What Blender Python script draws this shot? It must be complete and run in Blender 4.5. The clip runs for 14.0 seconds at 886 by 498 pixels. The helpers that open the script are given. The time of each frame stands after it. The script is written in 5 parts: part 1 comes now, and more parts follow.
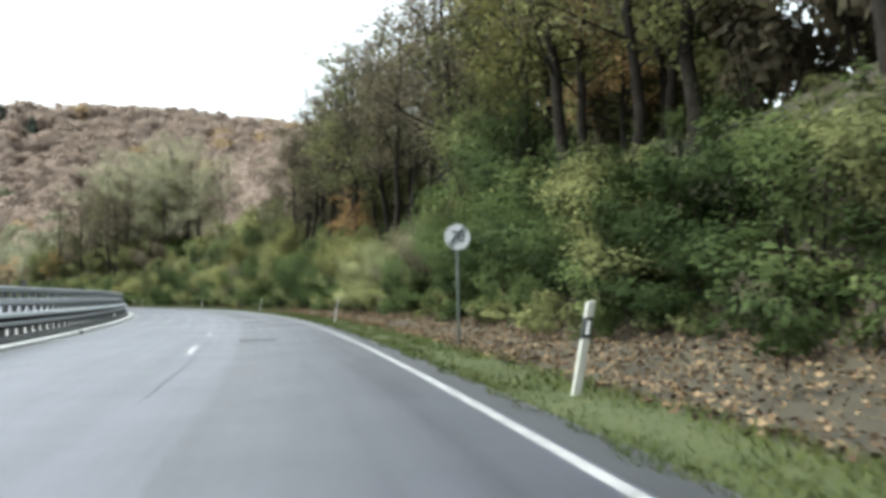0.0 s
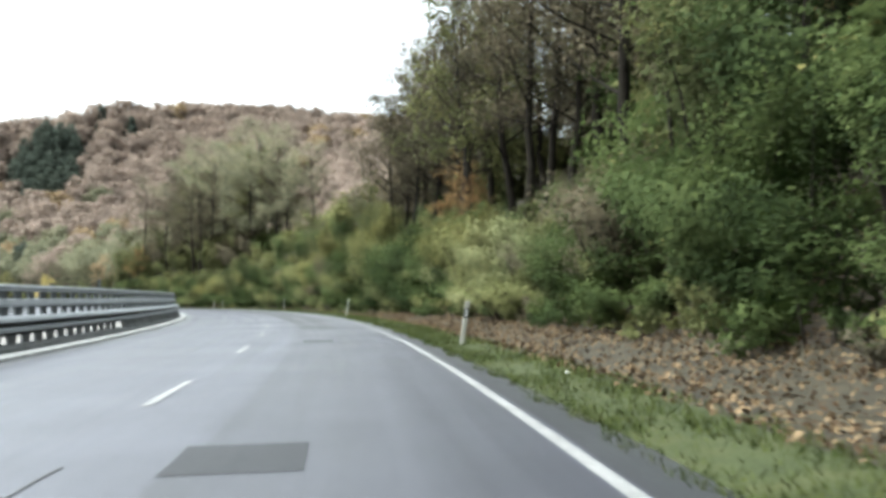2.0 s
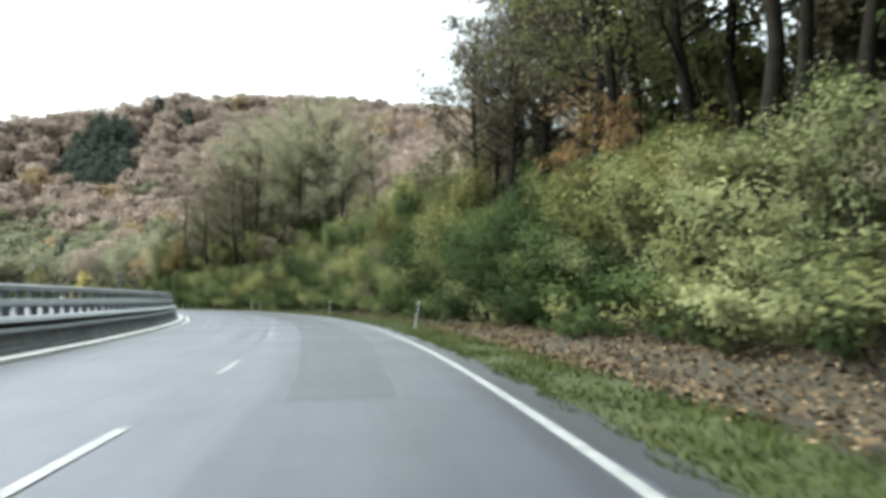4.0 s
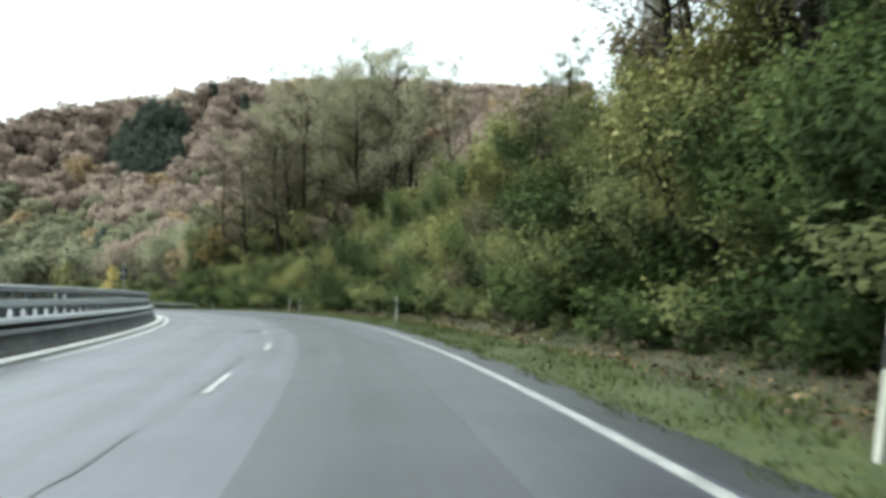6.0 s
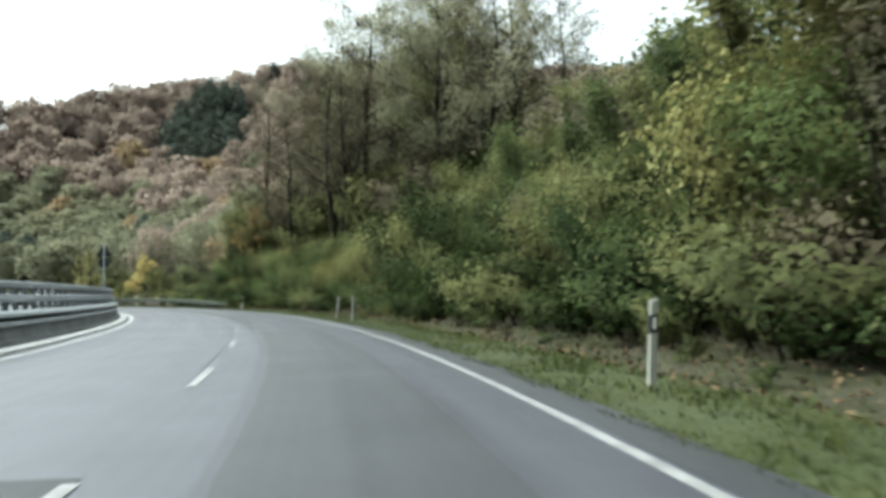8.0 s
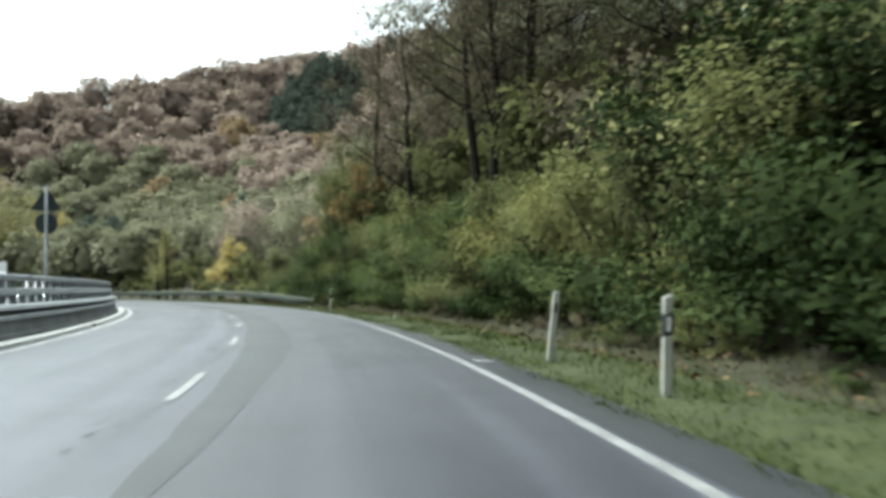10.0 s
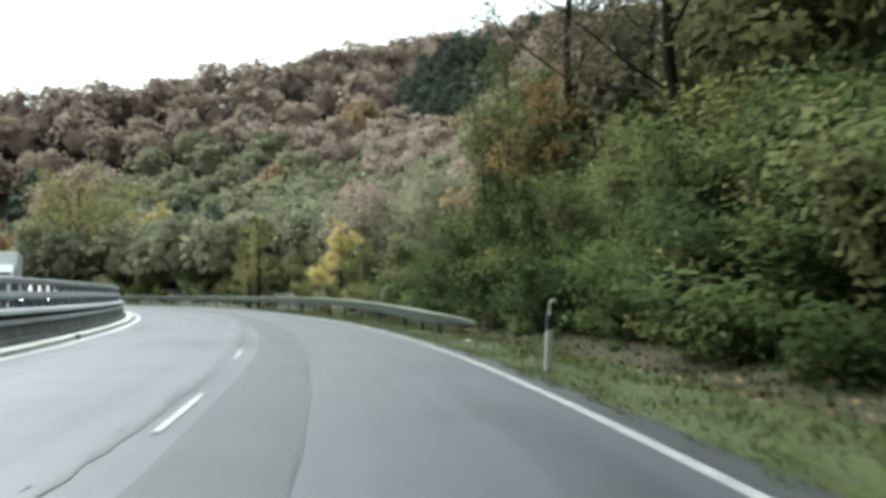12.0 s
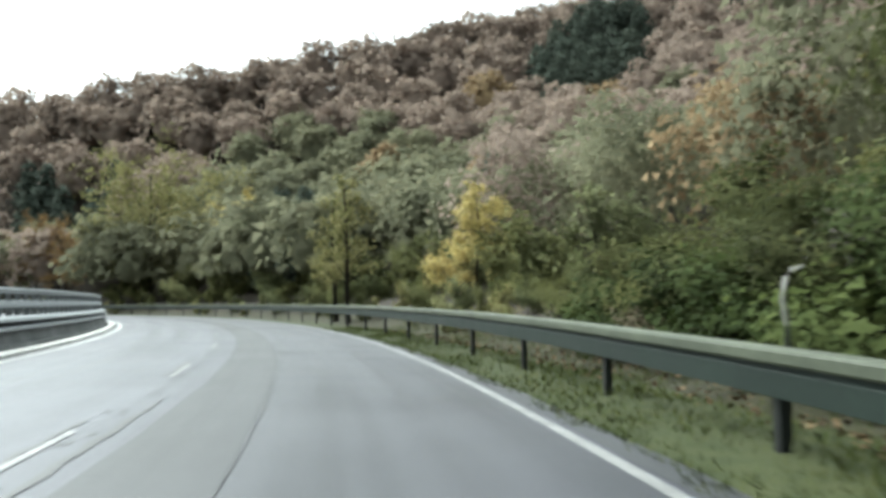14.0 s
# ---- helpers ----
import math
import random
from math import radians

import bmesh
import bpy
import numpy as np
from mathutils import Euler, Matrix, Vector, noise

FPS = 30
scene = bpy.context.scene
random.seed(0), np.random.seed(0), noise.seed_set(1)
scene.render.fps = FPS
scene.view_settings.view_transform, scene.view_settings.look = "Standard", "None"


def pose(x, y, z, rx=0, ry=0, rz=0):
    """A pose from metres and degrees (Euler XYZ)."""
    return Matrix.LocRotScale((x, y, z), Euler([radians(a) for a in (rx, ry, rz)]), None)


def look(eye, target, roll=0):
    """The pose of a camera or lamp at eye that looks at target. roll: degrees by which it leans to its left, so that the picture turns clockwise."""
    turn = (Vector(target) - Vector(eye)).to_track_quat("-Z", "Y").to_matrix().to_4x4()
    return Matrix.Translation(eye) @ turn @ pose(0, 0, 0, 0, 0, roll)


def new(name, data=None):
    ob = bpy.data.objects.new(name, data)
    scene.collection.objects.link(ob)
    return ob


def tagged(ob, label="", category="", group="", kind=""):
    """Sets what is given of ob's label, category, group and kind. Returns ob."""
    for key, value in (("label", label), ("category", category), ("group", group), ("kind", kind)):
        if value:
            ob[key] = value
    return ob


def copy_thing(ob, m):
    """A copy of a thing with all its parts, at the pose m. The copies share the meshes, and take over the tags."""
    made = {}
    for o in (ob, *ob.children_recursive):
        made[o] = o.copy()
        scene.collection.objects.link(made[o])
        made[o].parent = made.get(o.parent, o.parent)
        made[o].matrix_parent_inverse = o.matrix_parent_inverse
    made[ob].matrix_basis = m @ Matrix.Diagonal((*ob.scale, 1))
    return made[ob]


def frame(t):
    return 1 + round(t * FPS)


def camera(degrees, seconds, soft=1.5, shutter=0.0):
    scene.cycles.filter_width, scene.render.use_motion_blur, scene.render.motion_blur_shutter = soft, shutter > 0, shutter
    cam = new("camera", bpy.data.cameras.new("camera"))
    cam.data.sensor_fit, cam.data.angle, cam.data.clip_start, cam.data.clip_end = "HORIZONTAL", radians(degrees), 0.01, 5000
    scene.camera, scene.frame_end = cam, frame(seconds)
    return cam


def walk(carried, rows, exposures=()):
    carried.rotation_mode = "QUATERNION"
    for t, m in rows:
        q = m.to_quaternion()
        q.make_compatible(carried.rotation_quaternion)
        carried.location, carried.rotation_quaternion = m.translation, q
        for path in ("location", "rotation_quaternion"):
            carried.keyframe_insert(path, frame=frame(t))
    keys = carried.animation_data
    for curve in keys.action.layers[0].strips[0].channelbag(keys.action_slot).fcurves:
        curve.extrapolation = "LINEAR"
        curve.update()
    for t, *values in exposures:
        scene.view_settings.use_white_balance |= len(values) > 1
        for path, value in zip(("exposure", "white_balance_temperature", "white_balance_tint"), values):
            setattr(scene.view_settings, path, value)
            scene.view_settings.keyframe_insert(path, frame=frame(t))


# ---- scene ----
cam = camera(54.0, 14.0, soft=3.8, shutter=0.2)
PATH = [
    (0.0, (-0.000, 0.000, 1.221), (-0.000, 1.997, 1.323), -0.98),
    (0.5, (-0.575, 4.512, 1.206), (-0.671, 6.507, 1.314), -1.09),
    (1.0, (-1.372, 9.151, 1.187), (-1.531, 11.143, 1.277), -1.19),
    (1.5, (-2.127, 13.094, 1.206), (-2.322, 15.082, 1.302), -1.09),
    (2.0, (-2.926, 17.838, 1.195), (-3.149, 19.823, 1.301), -1.06),
    (2.5, (-3.971, 22.230, 1.183), (-4.210, 24.212, 1.300), -0.71),
    (3.0, (-5.072, 27.523, 1.191), (-5.350, 29.499, 1.311), -0.24),
    (5.5, (-14.162, 59.141, 1.205), (-14.647, 61.079, 1.299), -1.83),
    (6.0, (-16.427, 65.328, 1.213), (-16.942, 67.258, 1.314), -1.33),
    (6.5, (-18.840, 71.616, 1.207), (-19.383, 73.538, 1.308), -1.16),
    (7.0, (-21.119, 77.360, 1.181), (-21.692, 79.273, 1.287), -1.05),
    (9.5, (-37.078, 108.705, 1.214), (-37.923, 110.516, 1.293), -0.81),
    (10.0, (-40.841, 114.867, 1.185), (-41.753, 116.645, 1.269), -0.87),
    (10.5, (-45.184, 121.167, 1.200), (-46.161, 122.909, 1.292), -0.65),
    (11.0, (-49.513, 127.099, 1.215), (-50.562, 128.800, 1.306), -0.49),
    (11.5, (-53.627, 132.370, 1.198), (-54.743, 134.027, 1.291), -0.48),
    (12.0, (-58.250, 137.797, 1.196), (-59.416, 139.419, 1.298), -0.26),
    (12.5, (-63.141, 143.099, 1.183), (-64.354, 144.686, 1.290), 0.12),
    (13.0, (-67.697, 148.289, 1.199), (-68.955, 149.840, 1.310), -0.02),
    (13.5, (-72.766, 153.359, 1.198), (-74.075, 154.867, 1.306), -0.23),
    (14.0, (-78.241, 158.399, 1.199), (-79.616, 159.847, 1.317), -0.51),
]
walk(cam, [(t, look(eye, target, roll)) for t, eye, target, roll in PATH],
     exposures=((0.0, 2.0, 6500, 10), (3.2, 2.05, 6500, 9), (5.5, 1.7, 6500, 4), (9.5, 1.62, 6500, 4), (14.0, 1.52, 6500, 5)))

# ---- light: an overcast autumn day ----
world = bpy.data.worlds.new("overcast_sky")
scene.world = world
world.use_nodes = True
wn = world.node_tree.nodes
wl = world.node_tree.links
sky = wn.new("ShaderNodeTexSky")
sky.sky_type = 'NISHITA'
sky.sun_disc = False
sky.sun_elevation, sky.sun_rotation = radians(54), radians(267)
sky.air_density, sky.dust_density, sky.ozone_density = 1.0, 6.0, 1.0
grey = wn.new("ShaderNodeHueSaturation")
grey.inputs["Saturation"].default_value = 0.1
wl.new(sky.outputs["Color"], grey.inputs["Color"])
cloud = wn.new("ShaderNodeMix")
cloud.data_type, cloud.blend_type = 'RGBA', 'MULTIPLY'
cloud.inputs["Factor"].default_value = 1.0
cloud.inputs[7].default_value = (0.885, 0.985, 1.01, 1)
wl.new(grey.outputs["Color"], cloud.inputs[6])
wl.new(cloud.outputs[2], wn["Background"].inputs["Color"])
wn["Background"].inputs["Strength"].default_value = 0.15
sun = new("sun", bpy.data.lights.new("sun", 'SUN'))
sun.data.energy, sun.data.angle, sun.data.color = 0.9, radians(50), (1.0, 0.99, 0.96)
sun.matrix_world = look((0, 0, 50), (36, 2, 0))


# ---- the road's line: the right edge line, by arc length s; d is metres to its right ----
HEAD = (0.20459, 0.41135, 0.80778, -0.51175, 0.13553)
S_LO, S_HI, DS = -400.0, 380.0, 0.5


def heading(s):
    u = (min(max(s, -40.0), 212.0) + 6.1) / 200.0
    return sum(c * u ** k for k, c in enumerate(HEAD)) + max(0.0, s - 212.0) * 0.010


S_TAB = np.arange(S_LO, S_HI + DS / 2, DS)
A_TAB = np.array([heading(s) for s in S_TAB])
_st = np.stack([-np.sin(A_TAB), np.cos(A_TAB)], 1)
XY_TAB = np.concatenate([[[0.0, 0.0]], np.cumsum((_st[1:] + _st[:-1]) / 2 * DS, axis=0)])
XY_TAB += np.array([-1.574, 19.177]) - XY_TAB[int(round((-6.0 - S_LO) / DS))] + np.array([-0.02, 0.1])


def at(s, d, z=0.0):
    """World place of road coordinates."""
    x, y, a = np.interp(s, S_TAB, XY_TAB[:, 0]), np.interp(s, S_TAB, XY_TAB[:, 1]), np.interp(s, S_TAB, A_TAB)
    return Vector((x + d * math.cos(a), y + d * math.sin(a), z))


def yaw_at(s):
    return math.degrees(np.interp(s, S_TAB, A_TAB))


def road_coords(x, y):
    """Arrays of s and d for arrays of x and y."""
    x, y = np.asarray(x, float).ravel(), np.asarray(y, float).ravel()
    coarse = slice(None, None, 4)
    s_out, d_out = np.empty(len(x)), np.empty(len(x))
    cx, cy, cs, ca = XY_TAB[coarse, 0], XY_TAB[coarse, 1], S_TAB[coarse], A_TAB[coarse]
    for i in range(0, len(x), 4000):
        px, py = x[i:i + 4000, None], y[i:i + 4000, None]
        k = np.argmin((px - cx) ** 2 + (py - cy) ** 2, axis=1)
        dx, dy = px[:, 0] - cx[k], py[:, 0] - cy[k]
        s_out[i:i + 4000] = cs[k] - dx * np.sin(ca[k]) + dy * np.cos(ca[k])
        d_out[i:i + 4000] = dx * np.cos(ca[k]) + dy * np.sin(ca[k])
    return s_out, d_out


def smooth(a, b, v):
    u = np.clip((np.asarray(v, float) - a) / (b - a), 0, 1)
    return u * u * (3 - 2 * u)


RIDGE = np.array([(-440, 206, 29.3), (-360, 214, 30.5), (-313, 219, 32.0), (-263, 225, 34.8), (-235, 250, 39.5), (-207, 295, 52.9), (-180, 364, 75.5), (-150, 405, 84.6), (-115, 424, 83.8), (-77, 425, 78.3), (-20, 409, 72.4), (40, 398, 67.1), (200, 397, 62.3)], float)


def hill(x, y, d):
    """The wooded hill across the bend: it rises from the road's far side to a ridge line."""
    x, y, d = np.asarray(x, float), np.asarray(y, float), np.asarray(d, float)
    best, top = np.full(x.shape, 1e9), np.zeros(x.shape)
    for (x0, y0, z0), (x1, y1, z1) in zip(RIDGE[:-1], RIDGE[1:]):
        u = np.clip(((x - x0) * (x1 - x0) + (y - y0) * (y1 - y0)) / ((x1 - x0) ** 2 + (y1 - y0) ** 2), 0, 1)
        dist = np.hypot(x - x0 - u * (x1 - x0), y - y0 - u * (y1 - y0))
        top = np.where(dist < best, z0 + u * (z1 - z0), top)
        best = np.minimum(best, dist)
    up = np.maximum(d - 13.0, 0.0)
    u = up / (up + best + 1e-6)
    return top * np.where(d > 13, 0.75 * u + 0.25 * u * u, 0.0)


def bank(s, d):
    """Height of the verge, ditch and wooded bank beside the road."""
    s, d = np.asarray(s, float), np.asarray(d, float)
    verge = np.interp(d, [0.0, 0.5, 1.6, 2.8, 4.6, 5.5], [-0.03, -0.01, 0.05, -0.06, 0.18, 0.5])
    rise = np.interp(d, [5.5, 9.0, 14.0, 24.0, 60.0, 200.0], [0.0, 3.3, 6.8, 9.5, 11.0, 11.0])
    keep = 1 - 0.8 * smooth(165, 192, s)
    return np.where(d < 5.5, verge, 0.5 + rise * keep + 0.25 * np.sin(s * 0.31 + d) * np.sin(s * 0.13 - d * 0.6) * smooth(5.5, 8, d))


def terrain(x, y):
    shape = np.shape(x)
    x, y = np.asarray(x, float).ravel(), np.asarray(y, float).ravel()
    s, d = road_coords(x, y)
    left = -0.02 + 0.5 * smooth(-9.6, -11.6, d)
    z = np.where(d > 0, bank(s, np.maximum(d, 0.0)), np.where(d > -9.0, -0.03, left))
    return np.maximum(z, hill(x, y, d)).reshape(shape)


# ---- material helpers ----
def material(name, colors, rough=0.8, scale=4.0, bump=0.0, bump_scale=60.0, metal=0.0, island=0.0, objvar=0.0, spec=0.3, trans=0.0, rough_var=0.0):
    """Colours mixed by noise at two scales; island and objvar vary the value from piece to piece and thing to thing."""
    m = bpy.data.materials.new(name)
    m.use_nodes = True
    n, l = m.node_tree.nodes, m.node_tree.links
    b = n["Principled BSDF"]
    b.inputs["Roughness"].default_value, b.inputs["Metallic"].default_value = rough, metal
    b.inputs["Specular IOR Level"].default_value = spec
    geo = n.new("ShaderNodeNewGeometry")
    n1, n2 = n.new("ShaderNodeTexNoise"), n.new("ShaderNodeTexNoise")
    n1.inputs["Scale"].default_value, n1.inputs["Detail"].default_value = scale, 6
    n2.inputs["Scale"].default_value, n2.inputs["Detail"].default_value = scale * 9.3, 4
    l.new(geo.outputs["Position"], n1.inputs["Vector"])
    l.new(geo.outputs["Position"], n2.inputs["Vector"])
    add = n.new("ShaderNodeMath")
    add.operation = 'MULTIPLY_ADD'
    add.inputs[1].default_value, add.inputs[2].default_value = 0.45, 0.0
    l.new(n2.outputs["Fac"], add.inputs[0])
    tot = n.new("ShaderNodeMath")
    tot.operation = 'MULTIPLY_ADD'
    tot.inputs[1].default_value = 0.75
    l.new(n1.outputs["Fac"], tot.inputs[0])
    l.new(add.outputs[0], tot.inputs[2])
    val = tot.outputs[0]
    if island:
        mix = n.new("ShaderNodeMath")
        mix.operation = 'MULTIPLY_ADD'
        mix.inputs[1].default_value = island
        l.new(geo.outputs["Random Per Island"], mix.inputs[0])
        sub = n.new("ShaderNodeMath")
        sub.operation = 'SUBTRACT'
        sub.inputs[1].default_value = island / 2
        l.new(val, sub.inputs[0])
        l.new(sub.outputs[0], mix.inputs[2])
        val = mix.outputs[0]
    if objvar:
        info = n.new("ShaderNodeObjectInfo")
        mix = n.new("ShaderNodeMath")
        mix.operation = 'MULTIPLY_ADD'
        mix.inputs[1].default_value = objvar
        l.new(info.outputs["Random"], mix.inputs[0])
        sub = n.new("ShaderNodeMath")
        sub.operation = 'SUBTRACT'
        sub.inputs[1].default_value = objvar / 2
        l.new(val, sub.inputs[0])
        l.new(sub.outputs[0], mix.inputs[2])
        val = mix.outputs[0]
    ramp = n.new("ShaderNodeValToRGB")
    ramp.color_ramp.interpolation = 'B_SPLINE'
    e = ramp.color_ramp.elements
    while len(e) < len(colors):
        e.new(0.5)
    for i, c in enumerate(colors):
        e[i].position = 0.3 + 0.56 * i / max(1, len(colors) - 1)
        e[i].color = (*c, 1)
    l.new(val, ramp.inputs["Fac"])
    l.new(ramp.outputs["Color"], b.inputs["Base Color"])
    if rough_var:
        rr = n.new("ShaderNodeMapRange")
        rr.inputs["To Min"].default_value, rr.inputs["To Max"].default_value = rough - rough_var, rough + rough_var
        l.new(n1.outputs["Fac"], rr.inputs["Value"])
        l.new(rr.outputs["Result"], b.inputs["Roughness"])
    if bump:
        n3, bp = n.new("ShaderNodeTexNoise"), n.new("ShaderNodeBump")
        n3.inputs["Scale"].default_value, n3.inputs["Detail"].default_value = bump_scale, 5
        l.new(geo.outputs["Position"], n3.inputs["Vector"])
        bp.inputs["Strength"].default_value, bp.inputs["Distance"].default_value = bump, 0.02
        l.new(n3.outputs["Fac"], bp.inputs["Height"])
        l.new(bp.outputs["Normal"], b.inputs["Normal"])
    if trans:
        tr, ms = n.new("ShaderNodeBsdfTranslucent"), n.new("ShaderNodeMixShader")
        ms.inputs["Fac"].default_value = trans
        l.new(ramp.outputs["Color"], tr.inputs["Color"])
        l.new(b.outputs["BSDF"], ms.inputs[1])
        l.new(tr.outputs["BSDF"], ms.inputs[2])
        l.new(ms.outputs["Shader"], n["Material Output"].inputs["Surface"])
    return m


def asphalt(name, dark, light, rough, spec):
    """Damp asphalt: grain, blotches, and streaks worn along the wheel tracks. The UV map holds metres across and along the road."""
    m = material(name, [dark, tuple((a + b) / 2 for a, b in zip(dark, light)), light], rough, 0.7, 0.12, 140, spec=spec)
    n, l = m.node_tree.nodes, m.node_tree.links
    b, ramp = n["Principled BSDF"], n["Color Ramp"]
    uv, mp, streak, coarse = n.new("ShaderNodeTexCoord"), n.new("ShaderNodeMapping"), n.new("ShaderNodeTexNoise"), n.new("ShaderNodeTexNoise")
    mp.inputs["Scale"].default_value = (1.9, 0.035, 1.0)
    l.new(uv.outputs["UV"], mp.inputs["Vector"])
    l.new(mp.outputs["Vector"], streak.inputs["Vector"])
    streak.inputs["Scale"].default_value, streak.inputs["Detail"].default_value = 1.0, 3
    geo = n.new("ShaderNodeNewGeometry")
    coarse.inputs["Scale"].default_value, coarse.inputs["Detail"].default_value = 0.22, 5
    l.new(geo.outputs["Position"], coarse.inputs["Vector"])
    mix = n.new("ShaderNodeMath")
    mix.operation = 'MULTIPLY_ADD'
    mix.inputs[1].default_value = 0.55
    old = ramp.inputs["Fac"].links[0].from_socket
    half = n.new("ShaderNodeMath")
    half.operation = 'MULTIPLY'
    half.inputs[1].default_value = 0.55
    l.new(old, half.inputs[0])
    l.new(streak.outputs["Fac"], mix.inputs[0])
    l.new(half.outputs[0], mix.inputs[2])
    l.new(mix.outputs[0], ramp.inputs["Fac"])
    wet = n.new("ShaderNodeMath")
    wet.operation = 'ADD'
    l.new(streak.outputs["Fac"], wet.inputs[0])
    l.new(coarse.outputs["Fac"], wet.inputs[1])
    rr = n.new("ShaderNodeMapRange")
    rr.inputs["From Min"].default_value, rr.inputs["From Max"].default_value = 0.7, 1.3
    rr.inputs["To Min"].default_value, rr.inputs["To Max"].default_value = rough - 0.09, rough + 0.09
    l.new(wet.outputs[0], rr.inputs["Value"])
    l.new(rr.outputs["Result"], b.inputs["Roughness"])
    return m


ASPHALT = asphalt("damp_asphalt", (0.0252, 0.0261, 0.0330), (0.0706, 0.0728, 0.0900), 0.42, 0.42)
ASPHALT_DARK = asphalt("dark_asphalt", (0.0138, 0.0144, 0.0158), (0.0387, 0.0407, 0.0439), 0.48, 0.35)
ASPHALT_MID = asphalt("repaired_asphalt", (0.0168, 0.0175, 0.0218), (0.0487, 0.0505, 0.0617), 0.43, 0.45)
ASPHALT_PATCH = asphalt("patch_asphalt", (0.009, 0.0095, 0.011), (0.026, 0.0275, 0.031), 0.55, 0.25)
ASPHALT_WORN = asphalt("worn_asphalt", (0.0126, 0.0132, 0.0150), (0.0378, 0.0389, 0.0446), 0.47, 0.4)
SCUFF = material("scuffed_asphalt", [(0.04, 0.041, 0.043), (0.075, 0.077, 0.079), (0.115, 0.117, 0.119)], 0.7, 8.0, 0.2, 60, spec=0.2)
TAR = material("tar", [(0.008, 0.008, 0.009), (0.022, 0.022, 0.023)], 0.4, 3, 0.2, 60, spec=0.5)
PAINT = material("road_paint", [(0.0932, 0.0932, 0.0948), (0.1943, 0.1943, 0.1903), (0.2798, 0.2798, 0.2719)], 0.5, 2.5, 0.2, 80)
PAINT_BRIGHT = material("bright_road_paint", [(0.357, 0.357, 0.3485), (0.51, 0.51, 0.4972), (0.612, 0.612, 0.595)], 0.5, 2.5, 0.2, 80)
PAINT_WORN = material("worn_road_paint", [(0.075, 0.075, 0.0775), (0.2125, 0.2125, 0.2125), (0.45, 0.45, 0.4375)], 0.5, 6.0, 0.2, 80)
KERB = material("kerb_concrete", [(0.42, 0.42, 0.4), (0.6, 0.6, 0.575), (0.74, 0.74, 0.71)], 0.8, 1.5, 0.3, 50)
FAR_WALL = material("pale_parapet", [(0.42, 0.43, 0.43), (0.56, 0.57, 0.57), (0.68, 0.69, 0.69)], 0.8, 0.8, 0.2, 30)
MEDIAN_PALE = material("grey_gravel", [(0.1, 0.095, 0.09), (0.17, 0.16, 0.15), (0.25, 0.24, 0.22)], 0.9, 3, 0.5, 30)
PARAPET_GREY = material("worn_grey_concrete", [(0.13, 0.13, 0.125), (0.2, 0.2, 0.19), (0.28, 0.28, 0.265)], 0.8, 3.0, 0.3, 50)
KERB_DARK = material("stained_concrete", [(0.0886, 0.09, 0.09), (0.1594, 0.1656, 0.1656), (0.248, 0.2557, 0.252)], 0.85, 1.0, 0.3, 40)
SOIL = material("leafy_soil", [(0.013, 0.0115, 0.007), (0.026, 0.022, 0.013), (0.05, 0.041, 0.023)], 0.95, 1.2, 0.6, 25)
WOODLAND = material("woodland_floor", [(0.012, 0.01, 0.007), (0.026, 0.021, 0.014), (0.048, 0.036, 0.024)], 0.95, 0.4, 0.5, 8)
GRASS_GROUND = material("short_grass", [(0.0147, 0.021, 0.0059), (0.0294, 0.041, 0.011), (0.0546, 0.056, 0.0195)], 0.95, 2.2, 1.0, 26)
DRY_GRASS = material("dry_grass_ground", [(0.013, 0.0135, 0.007), (0.028, 0.028, 0.0135), (0.053, 0.048, 0.024)], 0.95, 1.6, 0.7, 30)
GRASS = material("grass_blades", [(0.021, 0.033, 0.0085), (0.041, 0.06, 0.0153), (0.0893, 0.092, 0.0289)], 0.8, 0.6, island=0.35, trans=0.2, spec=0.1)
LITTER = material("fallen_leaves", [(0.027, 0.018, 0.011), (0.066, 0.042, 0.024), (0.112, 0.075, 0.042), (0.175, 0.125, 0.072)], 0.85, 1.5, island=0.7, spec=0.1)
